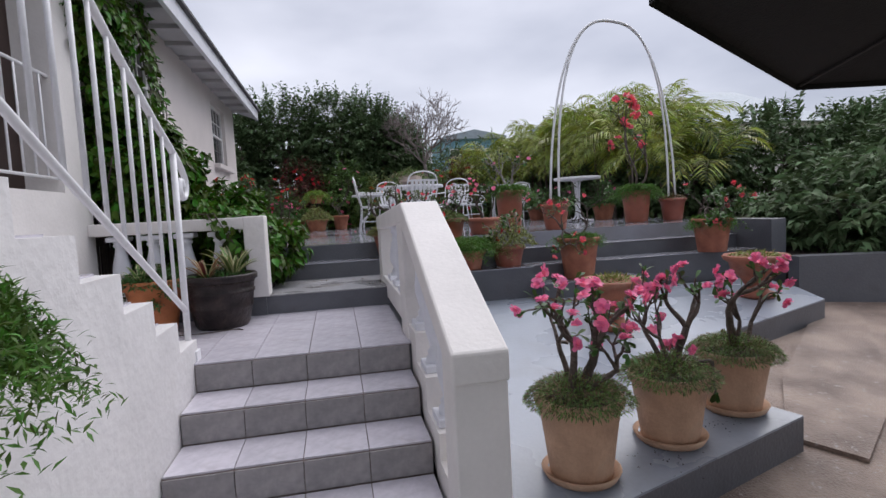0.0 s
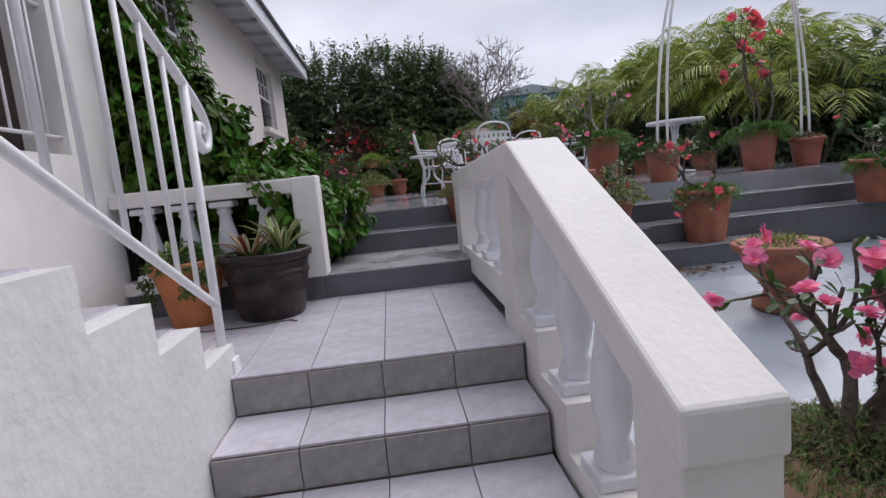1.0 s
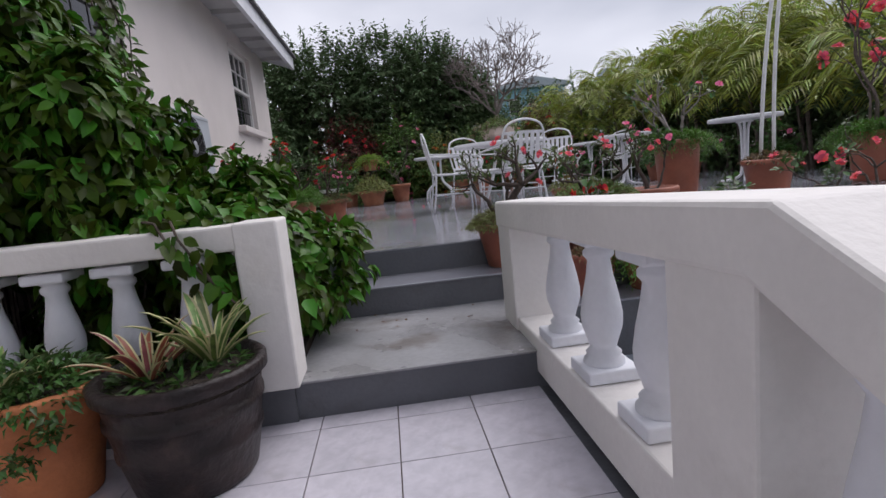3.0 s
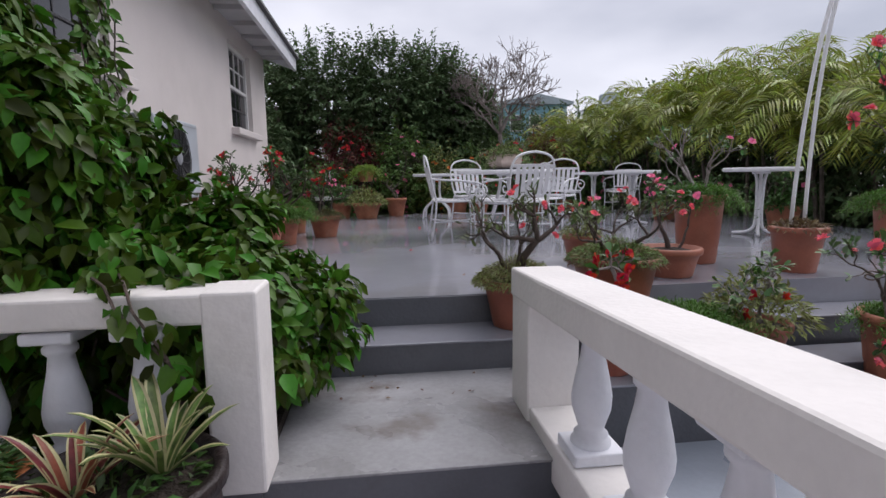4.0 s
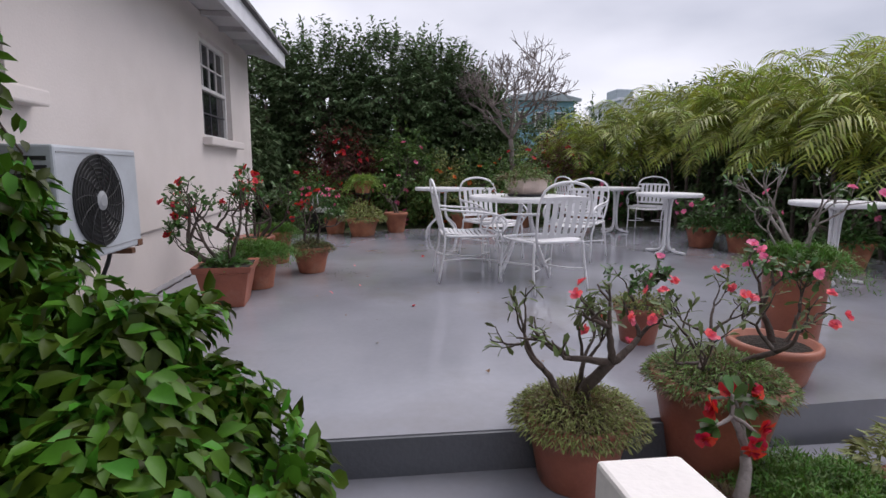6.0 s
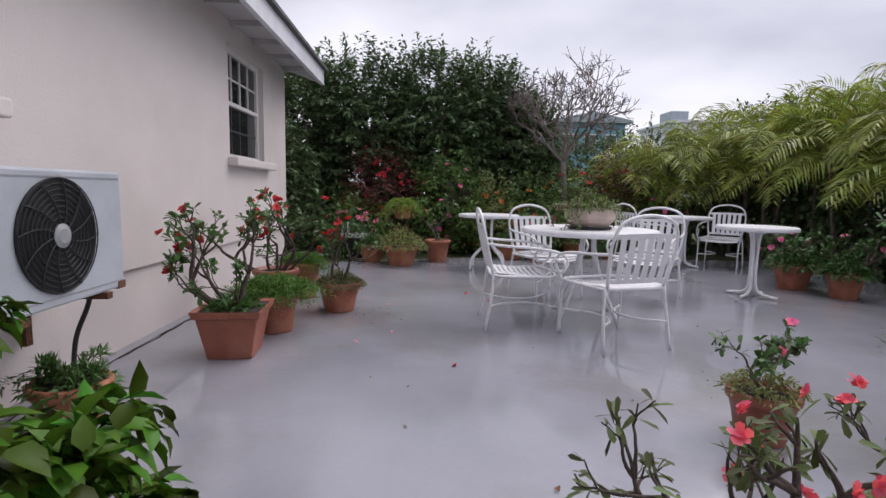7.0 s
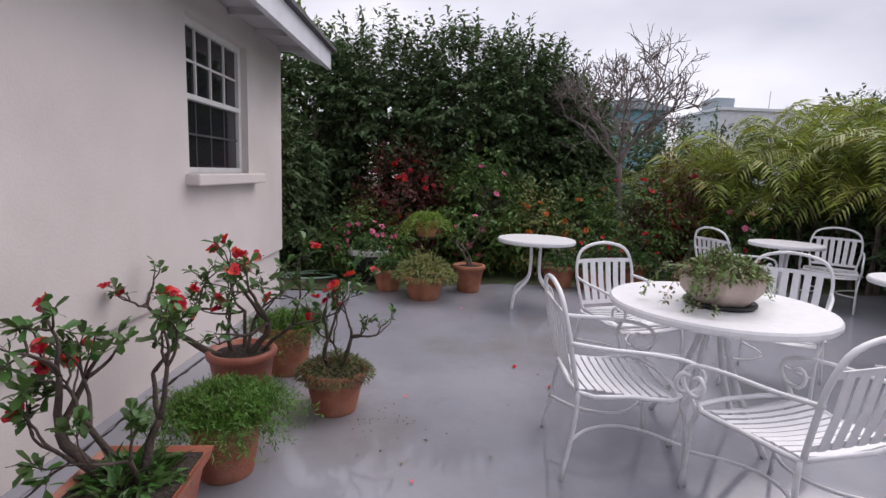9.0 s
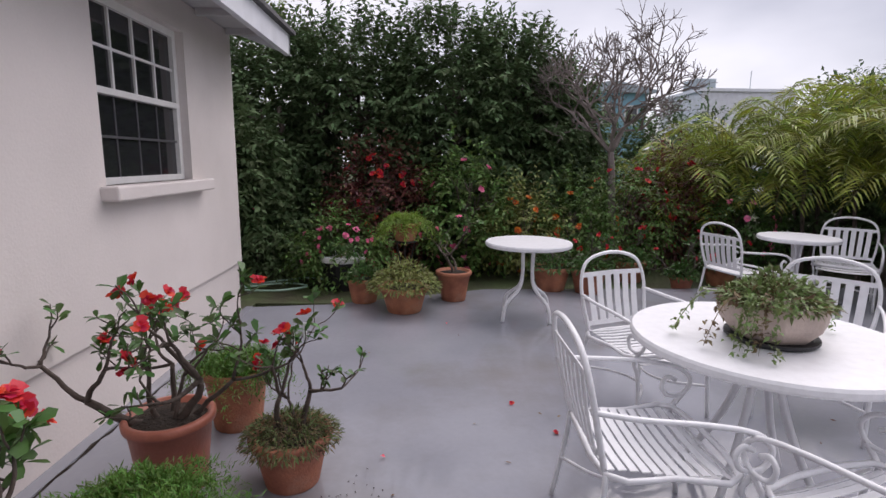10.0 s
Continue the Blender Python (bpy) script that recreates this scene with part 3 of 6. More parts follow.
def window(name, y0, y1, z0, z1, label):
    w = thing(name, label, "window", HX, 0, 0, kind="structure")
    f = part("window_frame", boxes((-0.13, y0, z0, -0.06, y0 + 0.05, z1), (-0.13, y1 - 0.05, z0, -0.06, y1, z1), (-0.13, y0 + 0.05, z1 - 0.05, -0.06, y1 - 0.05, z1),
                                   (-0.13, y0 + 0.05, z0, -0.06, y1 - 0.05, z0 + 0.04)), M_WINFRAME, w)
    zm = (z0 + z1) / 2
    part("meeting_rail", boxes((-0.12, y0 + 0.05, zm - 0.02, -0.05, y1 - 0.05, zm + 0.02), bevel=0.004), M_WINFRAME, w)
    for i in range(1, 4):
        y = y0 + 0.05 + (y1 - y0 - 0.1) * i / 4
        part("glazing_bar", boxes((-0.105, y - 0.008, zm + 0.02, -0.075, y + 0.008, z1 - 0.05)), M_WINFRAME, w)
        part("glazing_bar", boxes((-0.105, y - 0.006, z0 + 0.04, -0.085, y + 0.006, zm - 0.02)), M_SASH, w)
    for a, b in ((z0 + 0.04, zm - 0.02), (zm + 0.02, z1 - 0.05)):
        part("glazing_bar", boxes((-0.104, y0 + 0.05, (a + b) / 2 - 0.008, -0.076, y1 - 0.05, (a + b) / 2 + 0.008)), M_WINFRAME if a > zm else M_SASH, w)
        part("pane", boxes((-0.096, y0 + 0.05, a, -0.09, y1 - 0.05, b)), M_GLASS, w, "dark reflecting glass pane")
    part("window_sill", boxes((-0.10, y0 - 0.06, z0 - 0.085, 0.10, y1 + 0.17, z0), bevel=0.012), M_WALL, w)
    # near-black panel behind the panes, with the unlit room's darkness as its colour
    part("unlit_room_panel", boxes((-0.35, y0 - 0.02, z0 - 0.02, -0.30, y1 + 0.02, z1 + 0.02)), M_DARK, w, "near-black panel standing in for the unlit room behind the glass")
    return w


window("window_1", 10.66, 11.76, 1.33, 2.40, "white sash window with dark small-paned glass and a sill")
window("window_2", 6.75, 7.68, 1.40, 2.36, "white sash window with dark glass partly hidden by vines")

# porch front, side stair and railing
structure("wall_porch", wall_sheet(-2.1, -1.86, [-3.0, 5.06, 5.45], [-1.4, 0.56, 2.2, 2.62], {(0, 1)}), M_WHITE, "white rendered porch front with an opening", "wall")
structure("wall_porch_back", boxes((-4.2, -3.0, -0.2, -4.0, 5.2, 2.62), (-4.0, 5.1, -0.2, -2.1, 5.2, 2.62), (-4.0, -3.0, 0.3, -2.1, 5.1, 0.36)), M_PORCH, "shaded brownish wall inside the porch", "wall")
bm = bmesh.new()
saw = [(4.10, -1.9), (4.10, -0.52)]
for i in range(9):
    saw += [(4.10 - 0.32 * i, -0.36 + 0.16 * i), (4.10 - 0.32 * (i + 1), -0.36 + 0.16 * i)]
saw += [(saw[-1][0], -1.9)]
prism(bm, saw, -1.86, -0.845, "x")
side_stair = structure("side_stair", bm, M_STUCCO, "rough white rendered side stair with sawtooth edge", "stairs")
for i in range(9):
    part("tread", boxes((-1.80, 4.10 - 0.32 * (i + 1) + 0.004, -0.36 + 0.16 * i, -0.93, 4.09 - 0.32 * i, -0.352 + 0.16 * i)), M_TILE, side_stair)

railing = thing("stair_railing", "white painted steel stair railing with a scrolled end", "railing", 0, 0, 0)
RX = -0.885
low = lambda y: -0.19 + (4.09 - y) * 0.548
part("bottom_rail", tubes((curve_pts([(RX, 4.09, low(4.09)), (RX, 3.6, low(3.6)), (RX, 2.5, low(2.5)), (RX, 1.0, low(1.0))], 4), 0.016)), M_METAL, railing, smooth=True)
part("top_rail", tubes((curve_pts([(RX, 0.9, low(0.9) + 0.86), (RX, 2.4, low(2.4) + 0.86), (RX, 3.6, low(3.6) + 0.86), (RX, 4.10, 0.70), (RX, 4.24, 0.625), (RX, 4.31, 0.55), (RX, 4.29, 0.475), (RX, 4.225, 0.45), (RX, 4.175, 0.49), (RX, 4.185, 0.54), (RX, 4.225, 0.545), (RX, 4.235, 0.515)], 6), 0.02)), M_METAL, railing, smooth=True)
part("post", tubes(([(RX, 4.085, -0.58), (RX, 4.105, 0.70)], 0.02)), M_METAL, railing, smooth=True)
part("foot_plate", boxes((RX - 0.01, 4.05, -0.56, RX + 0.05, 4.13, -0.42), bevel=0.004), M_METAL, railing)
bar0 = part("bar", tubes(([(0, 0, 0), (0, 0, 0.86)], 0.0105)), M_METAL, railing, smooth=True)
bar0.location = (RX, 3.93, low(3.93))
for i in range(1, 20):
    y = 3.93 - 0.15 * i
    same("bar", bar0, railing, pose(RX, y, low(y)))
porch_rail = thing("porch_railing", "white painted steel railing across the porch opening", "railing", 0, 0, 0)
part("rail", tubes(([(-1.90, 0.0, 0.66), (-1.90, 5.06, 0.66)], 0.012), ([(-1.90, 0.0, 1.36), (-1.90, 5.06, 1.36)], 0.012)), M_METAL, porch_rail, smooth=True)
pb = part("bar", tubes(([(0, 0, 0.66), (0, 0, 1.36)], 0.008)), M_METAL, porch_rail, smooth=True)
pb.location = (-1.90, 4.95, 0)
for i in range(1, 30):
    same("bar", pb, porch_rail, pose(-1.90, 4.95 - 0.14 * i, 0))
bench = thing("porch_bench", "black wrought-iron seat inside the porch", "bench", -2.7, 4.3, 0.36)
part("back", tubes(*[([(x, 0, 0.4), (x, 0.02, 1.1)], 0.012) for x in np.linspace(-0.5, 0.5, 9)], ([(-0.5, 0.02, 1.1), (0, 0.02, 1.2), (0.5, 0.02, 1.1)], 0.02)), M_IRON, bench)
part("seat", boxes((-0.5, -0.45, 0.38, 0.5, 0.0, 0.42), bevel=0.01), M_IRON, bench)
for x in (-0.47, 0.47):
    for y in (-0.42, -0.02):
        part("leg", tubes(([(x, y, 0), (x, y, 0.4)], 0.014)), M_IRON, bench)

# ---- balustrades ----
BAL_PROFILE = [(0.058, 0), (0.058, 0.035), (0.045, 0.045), (0.05, 0.06), (0.036, 0.075), (0.042, 0.10), (0.056, 0.15), (0.058, 0.19), (0.05, 0.25), (0.037, 0.32),
               (0.031, 0.37), (0.042, 0.385), (0.042, 0.40), (0.034, 0.41), (0.05, 0.43), (0.05, 0.46)]
M_BALUSTER = material("white_gloss_baluster", (0.76, 0.77, 0.82), 0.5, 0.05, 6.0, 0.1, 50.0, stain=(0.55, 0.55, 0.56), stain_scale=5.0, stain_low=0.62, stain_high=0.85)


def baluster(parent, x, y, z, h, base=None):
    bm = bmesh.new()
    lathe(bm, [(r * 1.14, zz * h / 0.46) for r, zz in BAL_PROFILE], 20)
    ob = part("baluster", bm, M_BALUSTER, parent, "", True)
    ob.location = (x, y, z)
    part("plinth", boxes((-0.085, -0.085, -0.02, 0.085, 0.085, 0.022), bevel=0.006), M_BALUSTER, ob)
    part("cap", boxes((-0.075, -0.075, h - 0.035, 0.075, 0.075, h + 0.004), bevel=0.01), M_BALUSTER, ob)
    return ob


bal = thing("balustrade", "white rendered concrete balustrade beside the tiled stairs", "balustrade")
X0, X1 = 0.362, 0.578
bm = bmesh.new()
prism(bm, [(2.80, -1.5), (3.0, -1.5), (3.0, -0.26), (2.80, -0.355)], X0, X1, "x", 0.008)
part("post", bm, M_WHITE, bal)
part("post", boxes((X0, 4.08, -1.2, X1, 4.34, 0.245), bevel=0.008), M_WHITE, bal)
part("post", boxes((X0, 5.68, -0.6, X1, 5.92, 0.18), bevel=0.008), M_WHITE, bal)
bm = bmesh.new()
prism(bm, [(2.785, -0.235), (2.785, -0.36), (4.10, 0.235), (5.93, 0.15), (5.93, 0.275), (4.04, 0.36)], X0 - 0.006, X1 + 0.006, "x", 0.012)
part("top_rail", bm, M_WHITE, bal)
part("bottom_rail", boxes((X0 + 0.01, 4.34, -0.42, X1 - 0.01, 5.68, -0.26), bevel=0.008), M_WHITE, bal)
bm = bmesh.new()
prof = [(3.0, -1.12), (3.0, -0.85), (3.22, -0.85), (3.22, -0.72), (3.52, -0.72), (3.52, -0.55), (3.82, -0.55), (3.82, -0.385), (4.08, -0.385), (4.08, -0.62)]
prism(bm, prof, X0 + 0.012, X1 - 0.012, "x")
part("bottom_rail", bm, M_WHITE, bal)
XM = (X0 + X1) / 2
for y, z0 in ((3.36, -0.70), (3.66, -0.53), (3.95, -0.365)):
    baluster(bal, XM, y, z0, (-0.36 + (y - 2.785) * 0.455) - z0 + 0.03)
for y in (4.57, 4.93, 5.30):
    baluster(bal, XM, y, -0.238, 0.45)

lbal = thing("balustrade", "short white rendered balustrade in front of the vine bed", "balustrade")
part("post", boxes((-0.75, 5.32, -0.32, -0.585, 5.52, 0.335), bevel=0.01), M_WHITE, lbal)
part("top_rail", boxes((-1.86, 5.325, 0.235, -0.74, 5.515, 0.33), bevel=0.01), M_WHITE, lbal)
part("bottom_rail", boxes((-1.86, 5.34, -0.32, -0.75, 5.50, -0.24), bevel=0.006), M_WHITE, lbal)
for x in (-1.68, -1.44, -1.20, -0.95):
    baluster(lbal, x, 5.42, -0.218, 0.44)


# ---- garden furniture ----
def make_table(name, label, r, h, style):
    t = thing(name, label, "table")
    bm = bmesh.new()
    lathe(bm, [(r - 0.03, h - 0.045), (r - 0.008, h - 0.042), (r, h - 0.03), (r, h - 0.012), (r - 0.008, h), (r - 0.05, h - 0.001)], 64)
    part("tabletop", bm, M_METAL, t)
    part("hub", lathe(bmesh.new(), [(0.09, h - 0.07), (0.09, h - 0.046)], 16), M_METAL, t)
    for i in range(4):
        a = math.pi / 2 * i + 0.6
        c, s = math.cos(a), math.sin(a)
        if style == "wide":
            pts = [(0.07, h - 0.05), (0.065, 0.45), (0.10, 0.30), (0.27, 0.16), (0.31, 0.0)]
        elif style == "flat":
            pts = [(0.055, h - 0.05), (0.032, 0.55), (0.03, 0.16), (0.085, 0.045), (0.25, 0.017)]
        else:
            pts = [(0.06, h - 0.05), (0.075, 0.55), (0.17, 0.28), (0.33, 0.0)]
        part("leg", tubes((curve_pts([(p * c, p * s, z) for p, z in pts], 5), 0.017)), M_METAL, t, smooth=True)
    return t


def make_chair():
    ch = thing("garden_chair", "white enamelled metal garden armchair with slatted seat and back", "chair", group="white garden chairs")
    # seat slats, slightly dished
    for j in range(12):
        i = j * 8 / 11
        y = -0.225 + j * 0.0415
        w = 0.235 + 0.02 * i / 8
        z = 0.42 + 0.012 * math.cos(i / 8 * 5) + 0.01 * (i / 8) - 0.03 * max(0.0, i - 6.5)
        bm = bmesh.new()
        ribbon(bm, [(-w, y, z + 0.006), (-w * 0.5, y, z - 0.006), (0, y, z - 0.010), (w * 0.5, y, z - 0.006), (w, y, z + 0.006)], 0.029, 0.004, (0, 1, 0.05 * (4 - i) / 4 - 0.25 * max(0.0, i - 6.2)))
        part("seat_slat", bm, M_METAL, ch)
    bm = bmesh.new()
    tube(bm, curve_pts([(-0.235, -0.24, 0.42), (-0.25, 0.0, 0.415), (-0.255, 0.22, 0.425), (0.255, 0.22, 0.425), (0.25, 0.0, 0.415), (0.235, -0.24, 0.42), (-0.235, -0.24, 0.42)], 3), 0.012)
    part("seat_frame", bm, M_METAL, ch, smooth=True)
    back = [(-0.22, -0.24, 0.42), (-0.245, -0.28, 0.58), (-0.25, -0.315, 0.74), (-0.19, -0.34, 0.865), (0, -0.35, 0.91), (0.19, -0.34, 0.865), (0.25, -0.315, 0.74), (0.245, -0.28, 0.58), (0.22, -0.24, 0.42)]
    part("back_frame", tubes((curve_pts(back, 4), 0.012)), M_METAL, ch, smooth=True)
    bm = bmesh.new()
    ribbon(bm, [(-0.248, -0.322, 0.775), (0.0, -0.328, 0.78), (0.248, -0.322, 0.775)], 0.03, 0.005, (0, -0.2, 1))
    part("back_rail", bm, M_METAL, ch)
    bm = bmesh.new()
    ribbon(bm, [(-0.228, -0.255, 0.475), (0.228, -0.255, 0.475)], 0.03, 0.005, (0, -0.2, 1))
    part("back_rail", bm, M_METAL, ch)
    for i in range(6):
        x = -0.175 + 0.07 * i
        bm = bmesh.new()
        ribbon(bm, [(x * 0.92, -0.258, 0.46), (x * 0.97, -0.30, 0.62), (x, -0.328, 0.79)], 0.044, 0.004, (1, 0, 0))
        part("back_slat", bm, M_METAL, ch)
    for s in (-1, 1):
        arm = [(s * 0.25, -0.31, 0.66), (s * 0.275, -0.15, 0.645), (s * 0.285, 0.08, 0.63), (s * 0.285, 0.24, 0.60), (s * 0.285, 0.30, 0.54), (s * 0.285, 0.27, 0.475), (s * 0.285, 0.20, 0.47),
               (s * 0.285, 0.175, 0.52), (s * 0.285, 0.20, 0.555), (s * 0.285, 0.235, 0.54)]
        part("arm", tubes((curve_pts(arm, 4), 0.0105)), M_METAL, ch, smooth=True)
        leg = [(s * 0.285, 0.27, 0.475), (s * 0.275, 0.215, 0.40), (s * 0.265, 0.24, 0.33), (s * 0.262, 0.25, 0.22), (s * 0.265, 0.27, 0.0)]
        part("leg", tubes((curve_pts(leg, 4), 0.0115)), M_METAL, ch, smooth=True)
        leg = [(s * 0.235, -0.24, 0.42), (s * 0.25, -0.255, 0.25), (s * 0.262, -0.30, 0.0)]
        part("leg", tubes((curve_pts(leg, 4), 0.0115)), M_METAL, ch, smooth=True)
        bow = [(s * 0.262, 0.255, 0.19), (s * 0.12, 0.13, 0.185), (s * 0.07, 0.0, 0.185), (s * 0.12, -0.15, 0.185), (s * 0.253, -0.27, 0.19)]
        part("stretcher", tubes((curve_pts(bow, 4), 0.0085)), M_METAL, ch, smooth=True)
    return ch


chair = make_chair()
chair.matrix_basis = pose(0.65, 9.53, 0, 0, 0, -91)
for x, y, rz in ((1.22, 9.06, 16), (1.12, 10.66, -160), (2.10, 10.52, 138), (3.02, 12.75, -75), (4.32, 13.0, 140)):
    copy_thing(chair, pose(x, y, 0, 0, 0, rz))
make_table("round_table", "large round white garden table with a planter on it", 0.56, 0.75, "splay").matrix_basis = pose(1.27, 9.80, 0)
make_table("round_table", "small round white table on four bent tube legs", 0.41, 0.74, "wide").matrix_basis = pose(0.77, 12.52, 0)
t3 = make_table("round_table", "small round white table with flat cross feet", 0.38, 0.74, "flat")
t3.matrix_basis = pose(3.33, 10.72, 0)
copy_thing(t3, pose(3.72, 12.95, 0))
copy_thing(t3, pose(3.95, 9.0, 0, 0, 0, 20))


# ---- pots and plants ----
def round_pot(parent, r0, r1, h, mat, rim=0.045, saucer=False, name="pot"):
    bm = bmesh.new()
    rr = r1 * 1.09
    lathe(bm, [(r0 * 0.97, 0), (r0, 0.01), (r0 + (r1 - r0) * 0.5, h * 0.5), (r1 * 0.985, h - rim), (rr * 0.98, h - rim + 0.004), (rr, h - rim * 0.6), (rr, h - 0.01), (rr - 0.008, h), (r1 * 0.93, h), (r1 * 0.9, h - 0.035), (r1 * 0.3, h - 0.034)], 36, wobble=0.003)
    pot = part(name, bm, mat, parent, "", True)
    bm = bmesh.new()
    lathe(bm, [(r1 * 0.9, h - 0.05), (r1 * 0.88, h - 0.028), (r1 * 0.5, h - 0.012), (0.02, h - 0.006)], 24, wobble=0.02)
    part("soil", bm, M_SOIL, parent)
    if saucer:
        bm = bmesh.new()
        lathe(bm, [(r0 * 1.15, -0.004), (r0 * 1.28, 0.03), (r0 * 1.24, 0.034), (r0 * 1.08, 0.01)], 30)
        part("saucer", bm, mat, pot, "", True)
    return pot


def square_pot(parent, w0, w1, h, mat):
    bm = bmesh.new()
    for a, b, z0, z1 in ((w0, w1, 0.0, h - 0.05), (w1 * 1.08, w1 * 1.16, h - 0.05, h)):
        bot = [bm.verts.new((sx * a, sy * a, z0)) for sx, sy in ((-1, -1), (1, -1), (1, 1), (-1, 1))]
        top = [bm.verts.new((sx * b, sy * b, z1)) for sx, sy in ((-1, -1), (1, -1), (1, 1), (-1, 1))]
        inn = [bm.verts.new((sx * (b - 0.025), sy * (b - 0.025), z1 - 0.02)) for sx, sy in ((-1, -1), (1, -1), (1, 1), (-1, 1))]
        bm.faces.new(bot[::-1])
        bm.faces.new(inn)
        for i in range(4):
            j = (i + 1) % 4
            bm.faces.new((bot[i], bot[j], top[j], top[i]))
            bm.faces.new((top[i], top[j], inn[j], inn[i]))
    bmesh.ops.bevel(bm, geom=list(bm.edges), offset=0.006, segments=2, profile=0.5, affect="EDGES")
    part("pot", bm, mat, parent)
    part("soil", boxes((-w1 * 0.98, -w1 * 0.98, h - 0.06, w1 * 0.98, w1 * 0.98, h - 0.012)), M_SOIL, parent)


def herb(parent, rng, r, z, n, mat, size=0.03, height=0.08, spill=0.3, name="groundcover"):
    """Low creeping plants over the soil, some hanging over the rim."""
    a, q = rng.uniform(0, 2 * math.pi, n), np.sqrt(rng.uniform(0, 1, n)) * (1 + spill)
    pos = np.stack([r * q * np.cos(a), r * q * np.sin(a), z + height * rng.uniform(0, 1, n) * (1.1 - q / (1 + spill)) - 0.12 * np.maximum(q - 1, 0)], 1)
    way = np.stack([np.cos(a) * q, np.sin(a) * q, 0.9 - 0.9 * q], 1) + rng.normal(0, 0.5, (n, 3))
    return add_leaves(name, [leaf_mesh(pos, way, size * (2.0 if size < 0.02 else 1.6), size * (0.40 if size < 0.02 else 0.55), rng)], mat, parent)


def fern(parent, rng, r, z, stems, length, mat=None, name="fronds", droop=1.0, leaf=0.03, broad=0.21):
    """A feathery mound: arching stems set with short needles."""
    meshes = []
    for _ in range(stems):
        a = rng.uniform(0, 2 * math.pi)
        out = np.array((math.cos(a), math.sin(a), 0)) * rng.uniform(0.15, 1.0)
        ln = length * rng.uniform(0.6, 1.1)
        t = np.linspace(0.1, 1, 22)[:, None]
        base = np.array((math.cos(a), math.sin(a), 0)) * r * rng.uniform(0, 0.6) + np.array((0, 0, z))
        pos = base + out * t * ln + np.array((0, 0, 1.0)) * (t * ln * 0.75 - droop * ln * 0.75 * t * t * (0.6 + np.linalg.norm(out)))
        pos = np.repeat(pos, 3, 0) + rng.normal(0, 0.010, (66, 3))
        way = rng.normal(0, 0.7, (66, 3)) + out * 0.6 + np.array((0, 0, 0.25))
        meshes.append(leaf_mesh(pos, way, leaf * 1.15, leaf * broad, rng, 0.1, 0.1))
    return add_leaves(name, meshes, mat or M_FERN, parent)


FLOWERS = {}


def flowers_on(parent, rng, places, ways, size, petal):
    """Single open flowers, each an object of its own on a shared mesh."""
    for p, w in zip(places, ways):
        key = (petal.name, int(rng.integers(0, 3)))
        m = Matrix.Translation(p) @ Vector(w).to_track_quat("Z", "Y").to_matrix().to_4x4() @ Matrix.Diagonal((size, size, size, 1)) @ pose(0, 0, 0, 0, 0, float(rng.uniform(0, 360)))
        if key not in FLOWERS:
            FLOWERS[key] = add_leaves("flower", [flower_mesh(np.zeros((1, 3)), np.array([[0, 0, 1.0]]), 1.0, rng), flower_mesh(np.array([[0, 0, -0.06]]), np.array([[0.08, 0, 1.0]]), 0.92, rng, 5, 0.15), flower_mesh(np.array([[0, 0, 0.02]]), np.array([[0, 0.06, 1.0]]), 0.62, rng, 4, 1.1)], petal, parent)
            FLOWERS[key].matrix_basis = m
        else:
            same("flower", FLOWERS[key], parent, m)


def desert_rose(parent, rng, z, height, spread, flowers, petal, stems=2, depth=3, leafy=7, leaf=0.065, lean=(0, 0), thick=0.028, bark=None, flower=0.066, tag=0, ways=None, blade=0.48, green=None):
    """Swollen stems that fork, with leaf rosettes and open flowers at the tips."""
    runs, tips = [], []
    for dx, dy, dz, ln, th in ways or ():
        r, t = limbs(rng, (dx * 0.05, dy * 0.05, z - 0.03), (dx, dy, dz), ln, th, depth, spread * 0.64, (2, 3), 0.24, 6, 0.16, 0.70, 0.56)
        runs += r
        tips += t
    for k in range(0 if ways else stems):
        a = 2 * math.pi * (k + rng.uniform(0, 0.5)) / stems
        w = (math.cos(a) * 0.55 * spread + lean[0], math.sin(a) * 0.55 * spread + lean[1], 0.9)
        r, t = limbs(rng, (math.cos(a) * 0.03, math.sin(a) * 0.03, z - 0.03), w, height * 0.34, thick * 0.85, depth + (depth == 3), spread * 0.72, (1, 3) if depth == 3 else (2, 3), 0.17, 6, 0.24, 0.8, 0.66)
        runs += r
        tips += t
    part("stem", limb_mesh(runs, 7), bark or M_BARK, parent, "", True)
    ps, ws = np.array([p for p, _ in tips]), np.array([d for _, d in tips])
    if leafy:
        leafy = int(leafy * 1.5)
        n = len(ps) * leafy
        pos = np.repeat(ps, leafy, 0) - np.repeat(ws, leafy, 0) * rng.uniform(0, 0.045, (n, 1))
        way = np.repeat(ws, leafy, 0) * 0.45 + rng.normal(0, 0.7, (n, 3))
        add_leaves("leaves", [broad_leaf_mesh(pos, way, leaf, leaf * blade, rng, 0.12, 0.15, None, ((0.42, 0.72), (0.82, 0.95)))], green or M_LEAF, parent, smooth=True)
    for k in range(tag):
        p = ps[k * 3]
        part("tag", boxes((p[0] - 0.008, p[1] - 0.002, p[2] - 0.09, p[0] + 0.008, p[1] + 0.002, p[2] + 0.01), bevel=0.001), M_TAG, parent, "white plastic plant tag")
    if flowers:
        pick = rng.integers(0, len(ps), flowers)
        fw = unit(ws[pick] + rng.normal(0, 0.6, (flowers, 3)) + np.array((0, -0.3, 0.05)))
        flowers_on(parent, rng, ps[pick] + fw * 0.04 + rng.normal(0, 0.025, (flowers, 3)), fw, flower, petal)


